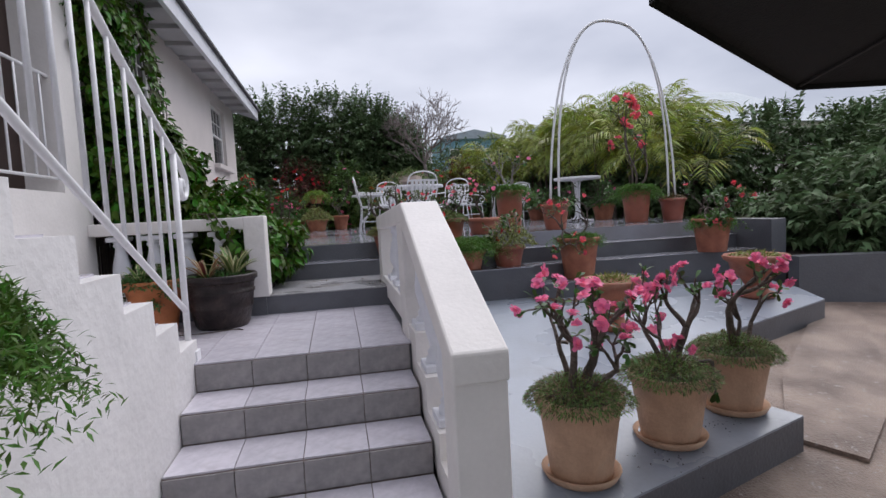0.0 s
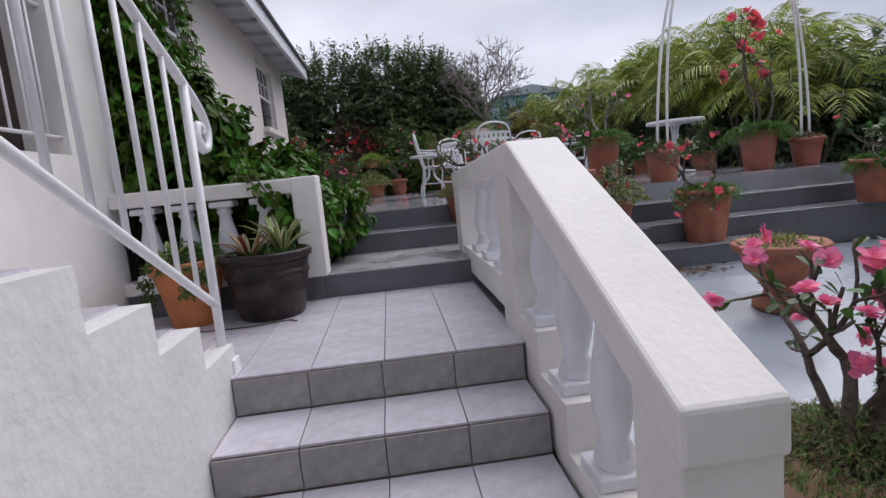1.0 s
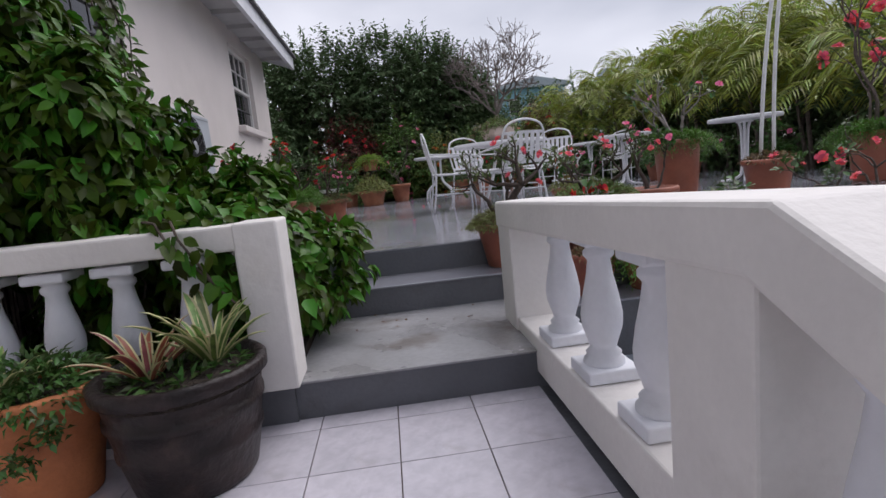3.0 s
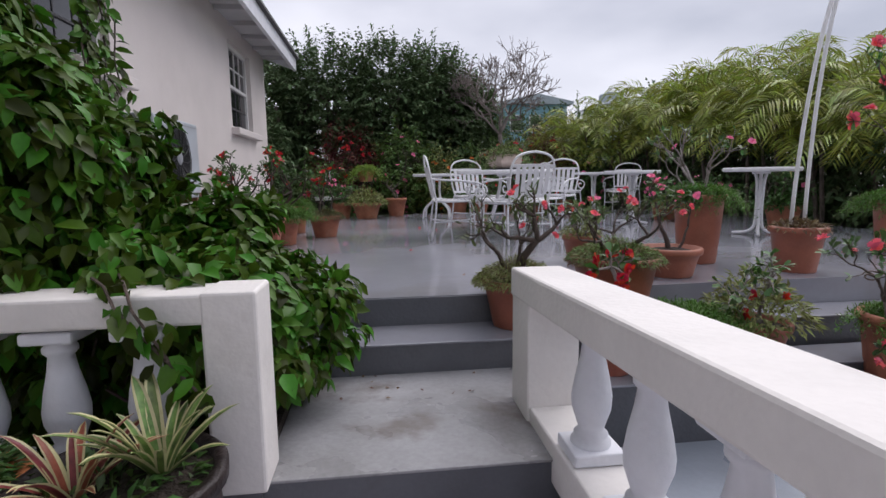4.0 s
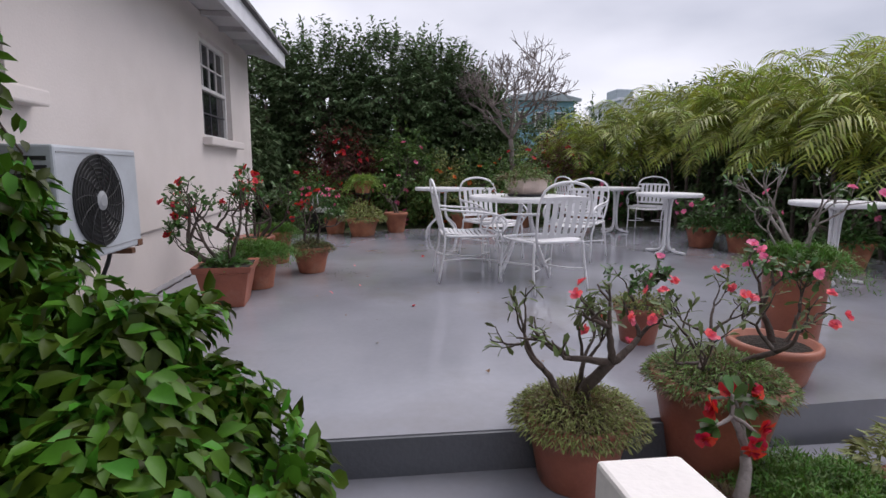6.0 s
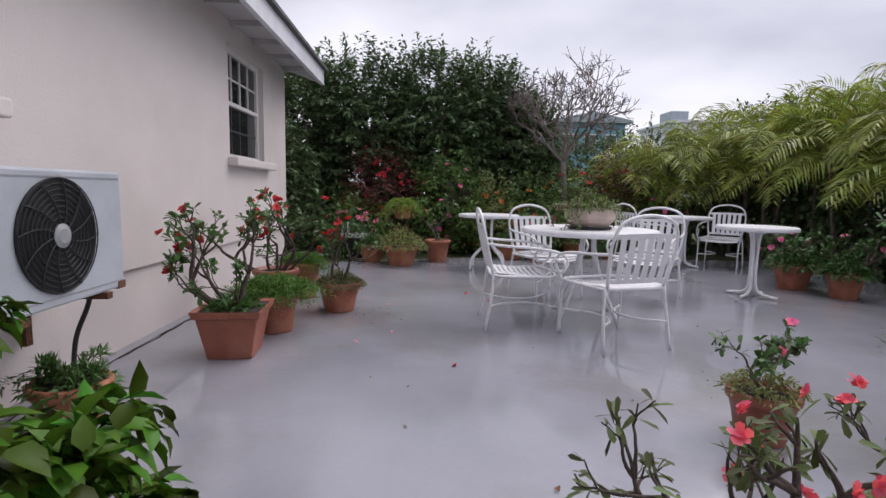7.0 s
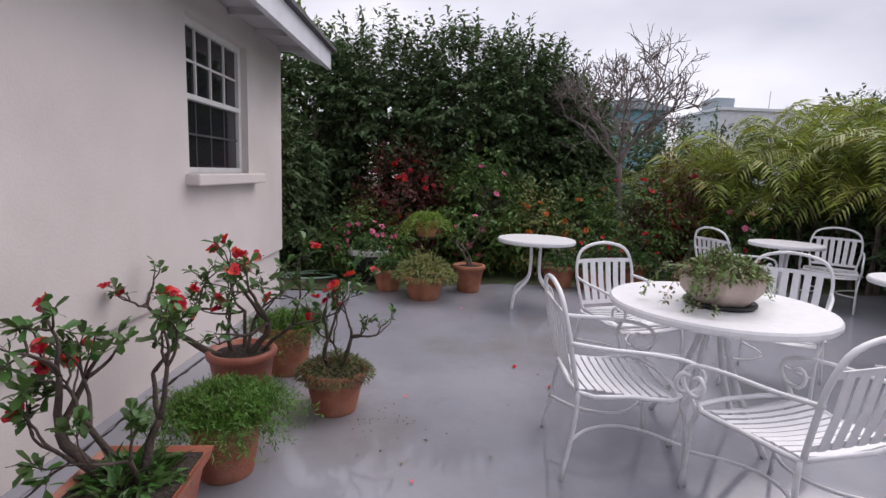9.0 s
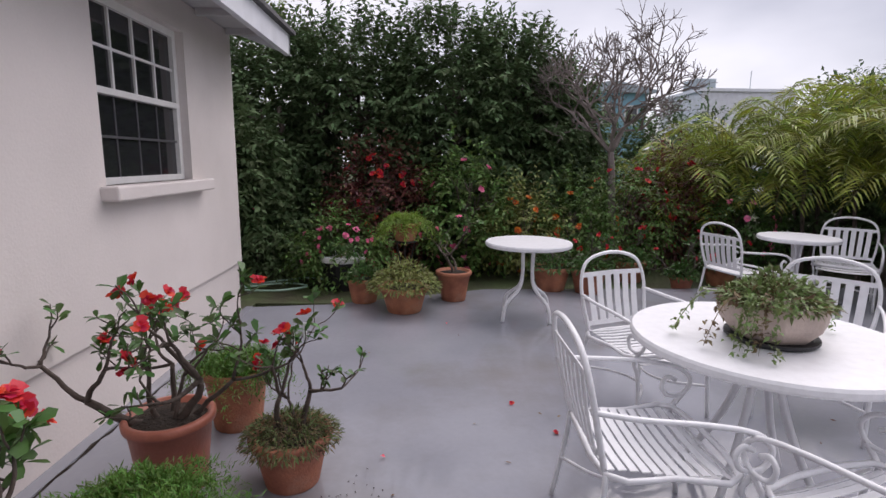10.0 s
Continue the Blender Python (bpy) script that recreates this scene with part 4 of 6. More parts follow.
def potted(name, label, x, y, z, seed, pot, plant, rz=0, category="potted plant", group=""):
    t = thing(name, label, category, x, y, z, rz, group)
    rng = np.random.default_rng(seed)
    pot(t)
    plant(t, rng)
    return t


POT = lambda r0, r1, h, mat=M_TERRA, saucer=False: (lambda t: round_pot(t, r0, r1, h, mat, saucer=saucer))

# pots on the landing
def bromeliad(t, rng, z, n, length, mat, name="leaves", r=0.02, at=(0, 0), margin=True, up0=0.5, up1=2.0):
    """Arching strap leaves from one heart, with pale margins."""
    inner, outer = bmesh.new(), bmesh.new()
    for i in range(n):
        a = 2.4 * i + rng.uniform(-0.3, 0.3)
        d = Vector((math.cos(a), math.sin(a), rng.uniform(up0, up1))).normalized()
        ln = length * rng.uniform(0.7, 1.12)
        side = d.cross(Vector((0, 0, 1))).normalized()
        rows = []
        for k in range(8):
            q = k / 7
            p = d * ln * q + Vector((math.cos(a) * ln * 0.12 * q * q, math.sin(a) * ln * 0.12 * q * q, -0.26 * ln * q ** 2.6)) + Vector((at[0] + math.cos(a) * r, at[1] + math.sin(a) * r, z))
            w = ln * 0.062 * (0.8 + 0.5 * q) * (1.02 - q ** 3)
            rows.append([p + side * w * s + Vector((0, 0, w * 0.5 * abs(s))) for s in (-1, -0.58, 0, 0.58, 1)])
        for u, v in zip(rows, rows[1:]):
            for m in range(4):
                bm = outer if margin and m in (0, 3) else inner
                bm.faces.new([bm.verts.new(p) for p in (u[m], u[m + 1], v[m + 1], v[m])])
    for bm in (inner, outer):
        bmesh.ops.remove_doubles(bm, verts=bm.verts, dist=0.0004)
    part(name, inner, mat, t, "", True)
    if margin:
        part("leaf_margin", outer, M_CREAM, t, "cream leaf margins", True)
    else:
        outer.free()


t = thing("potted_bromeliad", "dark brown glazed barrel pot with variegated bromeliads on the landing", "potted plant", -0.90, 5.08, -0.48)
bm = bmesh.new()
lathe(bm, [(0.93 * a, b) for a, b in [(0.19, 0), (0.205, 0.02), (0.235, 0.14), (0.243, 0.15), (0.243, 0.165), (0.24, 0.175), (0.252, 0.25), (0.262, 0.255), (0.262, 0.275), (0.255, 0.28), (0.262, 0.34), (0.285, 0.35), (0.288, 0.385), (0.275, 0.395), (0.25, 0.39), (0.245, 0.35), (0.1, 0.352)]], 40, wobble=0.004)
part("pot", bm, M_DARKPOT, t, "dark brown glazed ribbed pot", True)
part("soil", lathe(bmesh.new(), [(0.246, 0.33), (0.24, 0.365), (0.1, 0.375)], 24), M_SOIL, t)
rng = np.random.default_rng(11)
bromeliad(t, rng, 0.365, 26, 0.32, M_BROMELIAD, at=(0.09, 0.04), up0=0.9, up1=4.0)
bromeliad(t, rng, 0.365, 18, 0.27, M_BROMRED, "red_leaves", at=(-0.08, -0.05), up0=0.7, up1=3.0)
herb(t, rng, 0.2, 0.365, 260, M_LEAF, 0.035, 0.05, 0.0)
t = thing("potted_bromeliad", "orange terracotta pot with striped bromeliad and trailing succulents", "potted plant", -1.355, 5.09, -0.48)
round_pot(t, 0.13, 0.198, 0.385, M_TERRA_O, 0.07)
rng = np.random.default_rng(12)
bromeliad(t, rng, 0.36, 15, 0.22, M_BROMELIAD, at=(-0.07, -0.06))
bromeliad(t, rng, 0.37, 7, 0.09, M_BROMRED, "red_heart", at=(-0.07, -0.06), margin=False)
herb(t, rng, 0.18, 0.37, 1100, M_LEAF, 0.03, 0.13, 0.25)
for k, (x, y, z) in enumerate(((0.06, -0.22, 0.22), (0.14, -0.2, 0.30), (-0.2, -0.12, 0.27), (-0.24, -0.04, 0.18))):
    p = np.array((x, y, z)) + rng.normal(0, 0.02, (70, 3))
    add_leaves("trailing_sprig", [leaf_mesh(p, rng.normal(0, 1, (70, 3)), 0.035, 0.017, rng)], M_LEAF, t)

# left row along the house wall
t = thing("potted_desert_rose", "square terracotta planter with a red-flowering desert rose", "potted plant", -1.30, 8.72, 0, 4)
square_pot(t, 0.13, 0.178, 0.31, M_TERRA_R)
rng = np.random.default_rng(21)
desert_rose(t, rng, 0.30, 0.66, 1.05, 12, M_RED, 3, 3, 5, 0.06, (0, 0), 0.03, M_BARK2, ways=((-1.0, -0.05, 0.75, 0.29, 0.027), (0.45, 0.1, 0.75, 0.24, 0.020), (-0.35, 0.25, 0.85, 0.25, 0.016), (0.3, -0.3, 0.5, 0.15, 0.012), (-0.9, 0.3, 0.55, 0.22, 0.012)))
herb(t, rng, 0.14, 0.29, 260, M_LEAF, 0.05, 0.06, 0.0)
potted("potted_fern", "bright feathery asparagus fern in a terracotta pot", -1.20, 9.26, 0, 22, POT(0.12, 0.16, 0.28), lambda t, r: fern(t, r, 0.16, 0.27, 330, 0.38, droop=0.75, leaf=0.028))
potted("potted_desert_rose", "weathered terracotta pot with a gnarled red desert rose", -1.37, 9.90, 0, 23, POT(0.14, 0.178, 0.36, M_TERRA_R),
       lambda t, r: desert_rose(t, r, 0.32, 0.66, 1.15, 22, M_RED, 3, 3, 4, 0.06, (0, 0), 0.03, M_BARK2, 0.06, ways=((-0.95, -0.4, 0.6, 0.32, 0.024), (0.5, -0.15, 0.85, 0.31, 0.022), (0.1, 0.3, 0.95, 0.28, 0.015), (1.0, 0.2, 0.65, 0.33, 0.014), (-0.45, -0.2, 0.85, 0.27, 0.014), (0.3, -0.5, 0.8, 0.26, 0.012))))
potted("potted_fern", "green asparagus fern in a tall terracotta pot", -1.28, 10.48, 0, 24, POT(0.13, 0.17, 0.34), lambda t, r: fern(t, r, 0.15, 0.33, 170, 0.36, leaf=0.028))
potted("potted_desert_rose", "round terracotta pot with creeper and a red desert rose", -0.84, 9.93, 0, 25, POT(0.125, 0.175, 0.25),
       lambda t, r: (desert_rose(t, r, 0.24, 0.62, 1.1, 9, M_RED, 2, 3, 3, 0.05, (0, 0), 0.02, M_BARK2, 0.06, 2, ((-0.35, 0, 0.85, 0.23, 0.016), (0.5, 0, 0.8, 0.23, 0.016), (0.1, 0.3, 0.9, 0.18, 0.010))), herb(t, r, 0.17, 0.24, 1300, M_DRY, 0.018, 0.08, 0.25), herb(t, r, 0.17, 0.25, 1100, M_OLIVE, 0.019, 0.10, 0.28, "creeper")))
potted("potted_plant", "terracotta pot with spiky leaves by the wall", -1.66, 7.74, 0, 26, POT(0.11, 0.15, 0.19),
       lambda t, r: (herb(t, r, 0.14, 0.18, 320, M_LEAF, 0.03, 0.06, 0.2), fern(t, r, 0.1, 0.18, 10, 0.34, M_LEAF, "spray", 0.7, 0.05)))

# pots at the far edge
potted("potted_plant", "terracotta pot with small leafy shrub", -0.86, 13.08, 0, 31, POT(0.13, 0.17, 0.26), lambda t, r: herb(t, r, 0.17, 0.26, 500, M_LEAF, 0.04, 0.14, 0.15))
potted("potted_plant", "broad terracotta bowl with yellow-green trailing plant", -0.42, 12.74, 0, 32, POT(0.17, 0.235, 0.26), lambda t, r: herb(t, r, 0.26, 0.27, 1500, M_HERB, 0.035, 0.30, 0.35))
potted("potted_plant", "terracotta pot with a bare twiggy desert rose", 0.10, 13.16, 0, 33, POT(0.13, 0.18, 0.32), lambda t, r: desert_rose(t, r, 0.30, 0.7, 0.7, 3, M_PINK, 2, 3, 4, 0.06, (0, 0), 0.02))
t = thing("plant_stand", "slim black iron plant stand at the terrace edge", "plant stand", -0.43, 13.35, 0)
part("ring", tubes(([(0.12 * math.cos(q), 0.12 * math.sin(q), 0.61) for q in np.linspace(0, 2 * math.pi, 25)], 0.009), ([(-0.12, 0, 0.61), (0.12, 0, 0.61)], 0.006), ([(0, -0.12, 0.61), (0, 0.12, 0.61)], 0.006)), M_IRON, t)
for k in range(3):
    q = 2.1 * k + 0.5
    part("leg", tubes(([(0.12 * math.cos(q), 0.12 * math.sin(q), 0.61), (0.05 * math.cos(q), 0.05 * math.sin(q), 0.3), (0.14 * math.cos(q), 0.14 * math.sin(q), 0.0)], 0.008)), M_IRON, t)
p = thing("potted_fern", "bright green fern in a terracotta pot on the stand", "potted plant", -0.43, 13.35, 0.62)
round_pot(p, 0.11, 0.16, 0.2, M_TERRA)
fern(p, np.random.default_rng(34), 0.12, 0.19, 110, 0.42, M_FERNLIGHT, leaf=0.045, droop=1.15)
for i, (x, y, r1, h) in enumerate(((1.28, 13.62, 0.22, 0.28), (1.68, 13.48, 0.2, 0.28), (2.92, 13.75, 0.14, 0.2), (3.6, 14.1, 0.2, 0.26), (2.5, 14.3, 0.2, 0.28))):
    potted("potted_plant", "terracotta pot with green shrub at the terrace edge", x, y, -0.06 if y > 13.65 else 0, 40 + i, POT(r1 * 0.72, r1, h), lambda t, r: (herb(t, r, r1, h, 500, M_LEAF, 0.045, 0.2, 0.2), desert_rose(t, r, h, 0.6, 0.9, 4, M_RED, 3, 2, 5, 0.06, (0, 0), 0.014)))
# right side of the terrace, before the palms
for i, (x, y, r1, h) in enumerate(((4.12, 11.2, 0.2, 0.28), (4.30, 10.68, 0.17, 0.26), (4.42, 11.65, 0.18, 0.26), (4.75, 9.6, 0.2, 0.28))):
    potted("potted_plant", "terracotta pot with green shrub before the palms", x, y, 0, 50 + i, POT(r1 * 0.72, r1, h), lambda t, r: (herb(t, r, r1, h, 600, M_LEAF, 0.05, 0.25, 0.3), desert_rose(t, r, h, 0.6, 0.9, 3, M_PINK, 3, 2, 6, 0.07, (0, 0), 0.014)))
# cluster at the head of the steps
potted("potted_desert_rose", "terracotta pot with mossy creeper and a crooked pink desert rose", 0.55, 6.52, -0.16, 61, POT(0.14, 0.19, 0.27, M_TERRA_R),
       lambda t, r: (desert_rose(t, r, 0.30, 0.60, 1.0, 7, M_CORAL, 2, 3, 3, 0.055, (0, 0), 0.036, M_BARK2, 0.042, ways=((0.28, 0.1, 1.05, 0.25, 0.028), (-0.75, -0.1, 0.95, 0.19, 0.017), (-0.12, 0.1, 1.0, 0.19, 0.013)), blade=0.3, green=M_OLIVE),
                     herb(t, r, 0.19, 0.26, 2600, M_DRY, 0.014, 0.12, 0.22), herb(t, r, 0.19, 0.28, 4200, M_HERB, 0.014, 0.11, 0.32, "creeper")))
potted("potted_desert_rose", "large terracotta pot with dark-stemmed pink desert rose and creeper", 1.14, 6.57, -0.16, 62, POT(0.17, 0.235, 0.37, M_TERRA_R),
       lambda t, r: (desert_rose(t, r, 0.38, 0.6, 1.0, 12, M_CORAL, 3, 3, 3, 0.055, (0, 0), 0.022, M_BARK2, 0.045, ways=((0.7, 0.1, 0.75, 0.22, 0.016), (-0.7, 0.0, 0.85, 0.2, 0.014), (0.05, 0.4, 0.95, 0.18, 0.013)), blade=0.3, green=M_OLIVE),
                     herb(t, r, 0.22, 0.36, 2600, M_DRY, 0.015, 0.10, 0.25), herb(t, r, 0.22, 0.37, 3600, M_MOSS, 0.015, 0.11, 0.22, "creeper")))
potted("potted_desert_rose", "pale-stemmed red desert rose in a terracotta pot on the lower step", 0.94, 6.17, -0.32, 161, POT(0.1, 0.135, 0.24, M_TERRA_R),
       lambda t, r: (desert_rose(t, r, 0.24, 0.5, 1.1, 7, M_RED, 3, 2, 5, 0.075, (0, 0), 0.02, M_PALEBARK, ways=((0.12, 0.0, 0.9, 0.2, 0.026),)), herb(t, r, 0.13, 0.23, 500, M_DRY, 0.022, 0.05, 0.1)))
potted("potted_desert_rose", "terracotta pot with a slim pink desert rose", 1.34, 7.58, 0, 63, POT(0.10, 0.135, 0.22, M_TERRA_R),
       lambda t, r: (desert_rose(t, r, 0.22, 0.36, 0.9, 3, M_PINK, 2, 3, 5, 0.045, (0, 0), 0.012, flower=0.045), herb(t, r, 0.14, 0.22, 600, M_HERB, 0.02, 0.12, 0.15)))
potted("potted_desert_rose", "wide terracotta pot with a pink desert rose", 1.72, 6.98, 0, 64, POT(0.15, 0.19, 0.19, M_TERRA_R),
       lambda t, r: desert_rose(t, r, 0.18, 0.62, 1.0, 6, M_PINK, 1, 3, 5, 0.05, (-0.15, 0), 0.024, M_BARK2, 0.05, ways=((-0.1, 0, 0.95, 0.2, 0.02), (0.7, 0, 0.6, 0.2, 0.011))))
potted("potted_fern", "tall terracotta pot with asparagus fern and a pale bare desert rose", 2.22, 7.45, 0, 65, POT(0.14, 0.178, 0.52, M_TERRA_R),
       lambda t, r: (fern(t, r, 0.2, 0.5, 200, 0.34, leaf=0.028), desert_rose(t, r, 0.5, 0.75, 0.7, 3, M_PINK, 3, 2, 3, 0.05, (0, 0), 0.012, M_PALEBARK, 0.05, ways=((-0.25, 0, 1.0, 0.30, 0.014), (0.2, 0.1, 1.0, 0.34, 0.013), (0.05, -0.2, 1.0, 0.24, 0.012), (0.5, 0.0, 0.9, 0.25, 0.011), (-0.6, 0.1, 0.8, 0.22, 0.010)))))
potted("potted_fern", "mounded bright asparagus fern in a pot on the steps", 1.30, 6.16, -0.32, 66, POT(0.13, 0.17, 0.2), lambda t, r: fern(t, r, 0.2, 0.2, 420, 0.42, leaf=0.028, droop=0.85))
potted("potted_plant", "terracotta pot with yellowing bushy shrub on the steps", 1.75, 6.2, -0.32, 67, POT(0.13, 0.17, 0.22, M_TERRA_R),
       lambda t, r: (herb(t, r, 0.22, 0.24, 900, M_HERB, 0.035, 0.3, 0.25), desert_rose(t, r, 0.2, 0.55, 0.9, 3, M_RED, 3, 2, 4, 0.05, (0, 0), 0.012, M_PALEBARK)))
potted("potted_desert_rose", "wide terracotta pot with fern and pink desert rose on steps", 2.46, 6.0, -0.48, 68, POT(0.15, 0.205, 0.43, M_TERRA),
       lambda t, r: (desert_rose(t, r, 0.42, 0.6, 0.9, 12, M_CORAL, 2, 3, 4, 0.05, (0, 0), 0.018, flower=0.06), fern(t, r, 0.26, 0.40, 220, 0.22, leaf=0.028)))
potted("potted_desert_rose", "terracotta pot with leafy pink desert rose on the broad steps", 4.15, 6.1, -0.32, 69, POT(0.15, 0.2, 0.38, M_TERRA),
       lambda t, r: (desert_rose(t, r, 0.34, 0.62, 1.3, 14, M_CORAL, 4, 3, 9, 0.07, (-0.2, 0), 0.014), fern(t, r, 0.2, 0.34, 200, 0.26, leaf=0.032)))
potted("potted_desert_rose", "tall terracotta pot with fern and a high red desert rose", 4.15, 7.6, 0, 70, POT(0.15, 0.195, 0.44, M_TERRA_R),
       lambda t, r: (fern(t, r, 0.25, 0.43, 330, 0.36, leaf=0.032), desert_rose(t, r, 0.4, 1.15, 0.45, 24, M_CORAL, 4, 2, 5, 0.07, (0, 0), 0.020, flower=0.105, ways=((0.1, 0.0, 1.0, 0.62, 0.018), (0.3, -0.1, 1.0, 0.55, 0.016), (-0.22, 0.05, 1.0, 0.42, 0.014)))))

# hoop of white pipe standing in two pots
for x, y, s in ((2.64, 6.96, 71), (4.62, 7.45, 72)):
    potted("pot", "terracotta pot with dry creeper holding the pipe hoop", x, y, 0, s, POT(0.125, 0.165, 0.31, M_TERRA_R), lambda t, r: herb(t, r, 0.15, 0.30, 500, M_DRY, 0.03, 0.06, 0.1), category="pot")
hoop = thing("pipe_arch", "bowed white plastic pipe arch standing in two terracotta pots", "arch")
for dx, dy in ((-0.06, 0.0), (0.07, 0.03)):
    a, b = Vector((2.64 + dx, 6.96 + dy, 0.2)), Vector((4.62 + dx, 7.45 + dy, 0.2))
    mid = (a + b) / 2
    pts = []
    for i in range(41):
        q = math.pi * i / 40
        k = -math.cos(q)
        side = math.copysign(abs(k) ** 0.75, k)
        pts.append(mid + (b - a) / 2 * side * (1 - 0.06 * math.sin(q)) + Vector((-0.9 * dx * math.sin(q), 0, 2.42 * math.sin(q) ** 0.8)))
    part("pipe", tubes((pts, 0.0145)), M_PIPE, hoop, smooth=True)

# planter on the main table
t = thing("table_planter", "pinkish octagonal stone planter of trailing succulents on the table", "planter", 1.26, 9.76, 0.75, 22)
part("tray", lathe(bmesh.new(), [(0.19, 0.0), (0.205, 0.012), (0.205, 0.025), (0.18, 0.02)], 28), M_BLACK, t, "black plastic tray")
bm = bmesh.new()
lathe(bm, [(0.14, 0.012), (0.165, 0.02), (0.232, 0.09), (0.240, 0.185), (0.225, 0.19), (0.205, 0.165), (0.1, 0.163)], 8)
bmesh.ops.bevel(bm, geom=list(bm.edges), offset=0.004, segments=1, affect="EDGES")
part("bowl", bm, M_PINKSTONE, t)
t.scale = (0.88, 0.88, 0.94)
rng = np.random.default_rng(80)
herb(t, rng, 0.21, 0.18, 1500, M_SUCC, 0.028, 0.15, 0.10)
herb(t, rng, 0.21, 0.18, 300, M_DRY, 0.03, 0.10, 0.12, "dry_growth")
for k in range(14):
    a = (0.0 if k % 2 else math.pi) + rng.uniform(-0.75, 0.75)
    reach, m = rng.uniform(0.30, 0.46), 42
    q = np.linspace(0, 1, m)
    rad = 0.18 + (reach - 0.18) * np.sqrt(q)
    stem = np.stack([rad * np.cos(a), rad * np.sin(a), np.maximum(0.016, 0.215 - 0.26 * np.maximum(q - 0.2, 0) ** 1.3)], 1)
    pos = stem + rng.normal(0, 0.012, (m, 3))
    pos[:, 2] = np.maximum(pos[:, 2], 0.012)
    stalk = np.stack([stem - 0.003, stem + 0.003], 1).reshape(-1, 3)
    ladder = np.array([(2 * u, 2 * u + 1, 2 * u + 2) for u in range(m - 1)] + [(2 * u + 1, 2 * u + 3, 2 * u + 2) for u in range(m - 1)])
    add_leaves("trailing_stem", [(stalk, ladder), leaf_mesh(pos, rng.normal(0, 1, (m, 3)), 0.036, 0.019, rng)], M_SUCC if k % 5 else M_DRY, t)

# pots on the lower patio
for i, (x, y, h) in enumerate(((1.00, 3.08, 0.37), (1.57, 3.24, 0.34), (2.10, 3.42, 0.33))):
    potted("potted_desert_rose", "pale terracotta pot and saucer with pink desert rose on the kerb", x, y, -0.64 + fall(y), 90 + i, POT(0.14, 0.185, h, M_BUFF, True),
           lambda t, r: (desert_rose(t, r, h, 0.5, 1.0, 34 - 6 * i, M_PINK, 3, 2, 3, 0.055, (0, 0), 0.02, M_BARK, flower=0.062,
                                         ways=((-0.45, 0.0, 0.9, 0.27, 0.022), (-0.1, 0.2, 1.0, 0.27, 0.017), (0.3, 0.1, 0.9, 0.27, 0.027), (0.5, -0.25, 0.75, 0.2, 0.018), (0.0, -0.2, 1.0, 0.2, 0.015))[i:]),
                             herb(t, r, 0.19, h, 3600, M_MOSS, 0.014, 0.10, 0.26), herb(t, r, 0.18, h + 0.01, 1300, M_DRY, 0.014, 0.10, 0.30, "creeper")), group="pots on the kerb")
for x, y, s, mat in ((2.11, 4.73, 0.98, M_TERRA), (3.83, 5.13, 1.08, M_TERRA)):
    t = thing("garden_urn", "terracotta pedestal urn with low plants on the patio", "urn", x, y, -0.64 + fall(y))
    bm = bmesh.new()
    lathe(bm, [(0.15 * s, 0.0), (0.15 * s, 0.04), (0.10 * s, 0.06), (0.085 * s, 0.11), (0.12 * s, 0.17), (0.19 * s, 0.24), (0.215 * s, 0.33), (0.25 * s, 0.35), (0.265 * s, 0.385), (0.25 * s, 0.40), (0.215 * s, 0.385), (0.1, 0.37)], 32)
    part("urn", bm, mat, t, "", True)
    herb(t, np.random.default_rng(int(x * 100)), 0.2 * s, 0.38, 420, M_HERB, 0.03, 0.05, 0.1)
t = thing("hanging_fern", "feathery asparagus fern beside the side stair", "fern", -0.80, 1.94, -0.02)
part("pot", lathe(bmesh.new(), [(0.09, 0.0), (0.13, 0.22), (0.14, 0.24), (0.11, 0.22)], 20), M_TERRA, t)
fern(t, np.random.default_rng(99), 0.12, 0.22, 720, 0.33, M_FERN, leaf=0.024, droop=1.4, broad=0.34)

# ---- air conditioner ----
ac = thing("air_conditioner", "weathered pale outdoor air-conditioning unit with a round fan grille", "air conditioner", -1.87, 7.30, 0.54)
part("casing", boxes((0.0, 0.0, 0.0, 0.26, 0.80, 0.56), bevel=0.012), M_AC, ac)
part("back_grille", boxes(*[(0.03, -0.008, z, 0.23, 0.0, z + 0.018) for z in np.arange(0.05, 0.5, 0.04)]), M_BLACK, ac, "dark side louvres")
bm = bmesh.new()
lathe(bm, [(0.0, 0), (0.235, 0), (0.235, 0.006), (0.0, 0.006)][1:3], 40)
bmesh.ops.rotate(bm, verts=bm.verts, matrix=Matrix.Rotation(radians(90), 3, "Y"))
bmesh.ops.translate(bm, verts=bm.verts, vec=(0.26, 0.35, 0.29))
part("fan_opening", bm, M_BLACK, ac, "black round fan opening")
for r in np.linspace(0.05, 0.235, 9):
    part("grille_ring", tubes(([(0.272, 0.35 + r * math.cos(a), 0.29 + r * math.sin(a)) for a in np.linspace(0, 2 * math.pi, 33)], 0.003)), M_BLACK, ac)
for k in range(12):
    a = math.pi * 2 * k / 12
    part("grille_spoke", tubes(([(0.275, 0.35 + r * math.cos(a + r * 2), 0.29 + r * math.sin(a + r * 2)) for r in np.linspace(0.04, 0.235, 6)], 0.003)), M_BLACK, ac)
bm = lathe(bmesh.new(), [(0.05, 0), (0.05, 0.012), (0.03, 0.02)], 20)
bmesh.ops.rotate(bm, verts=bm.verts, matrix=Matrix.Rotation(radians(90), 3, "Y"))
bmesh.ops.translate(bm, verts=bm.verts, vec=(0.266, 0.35, 0.29))
part("fan_hub", bm, M_HUB, ac)
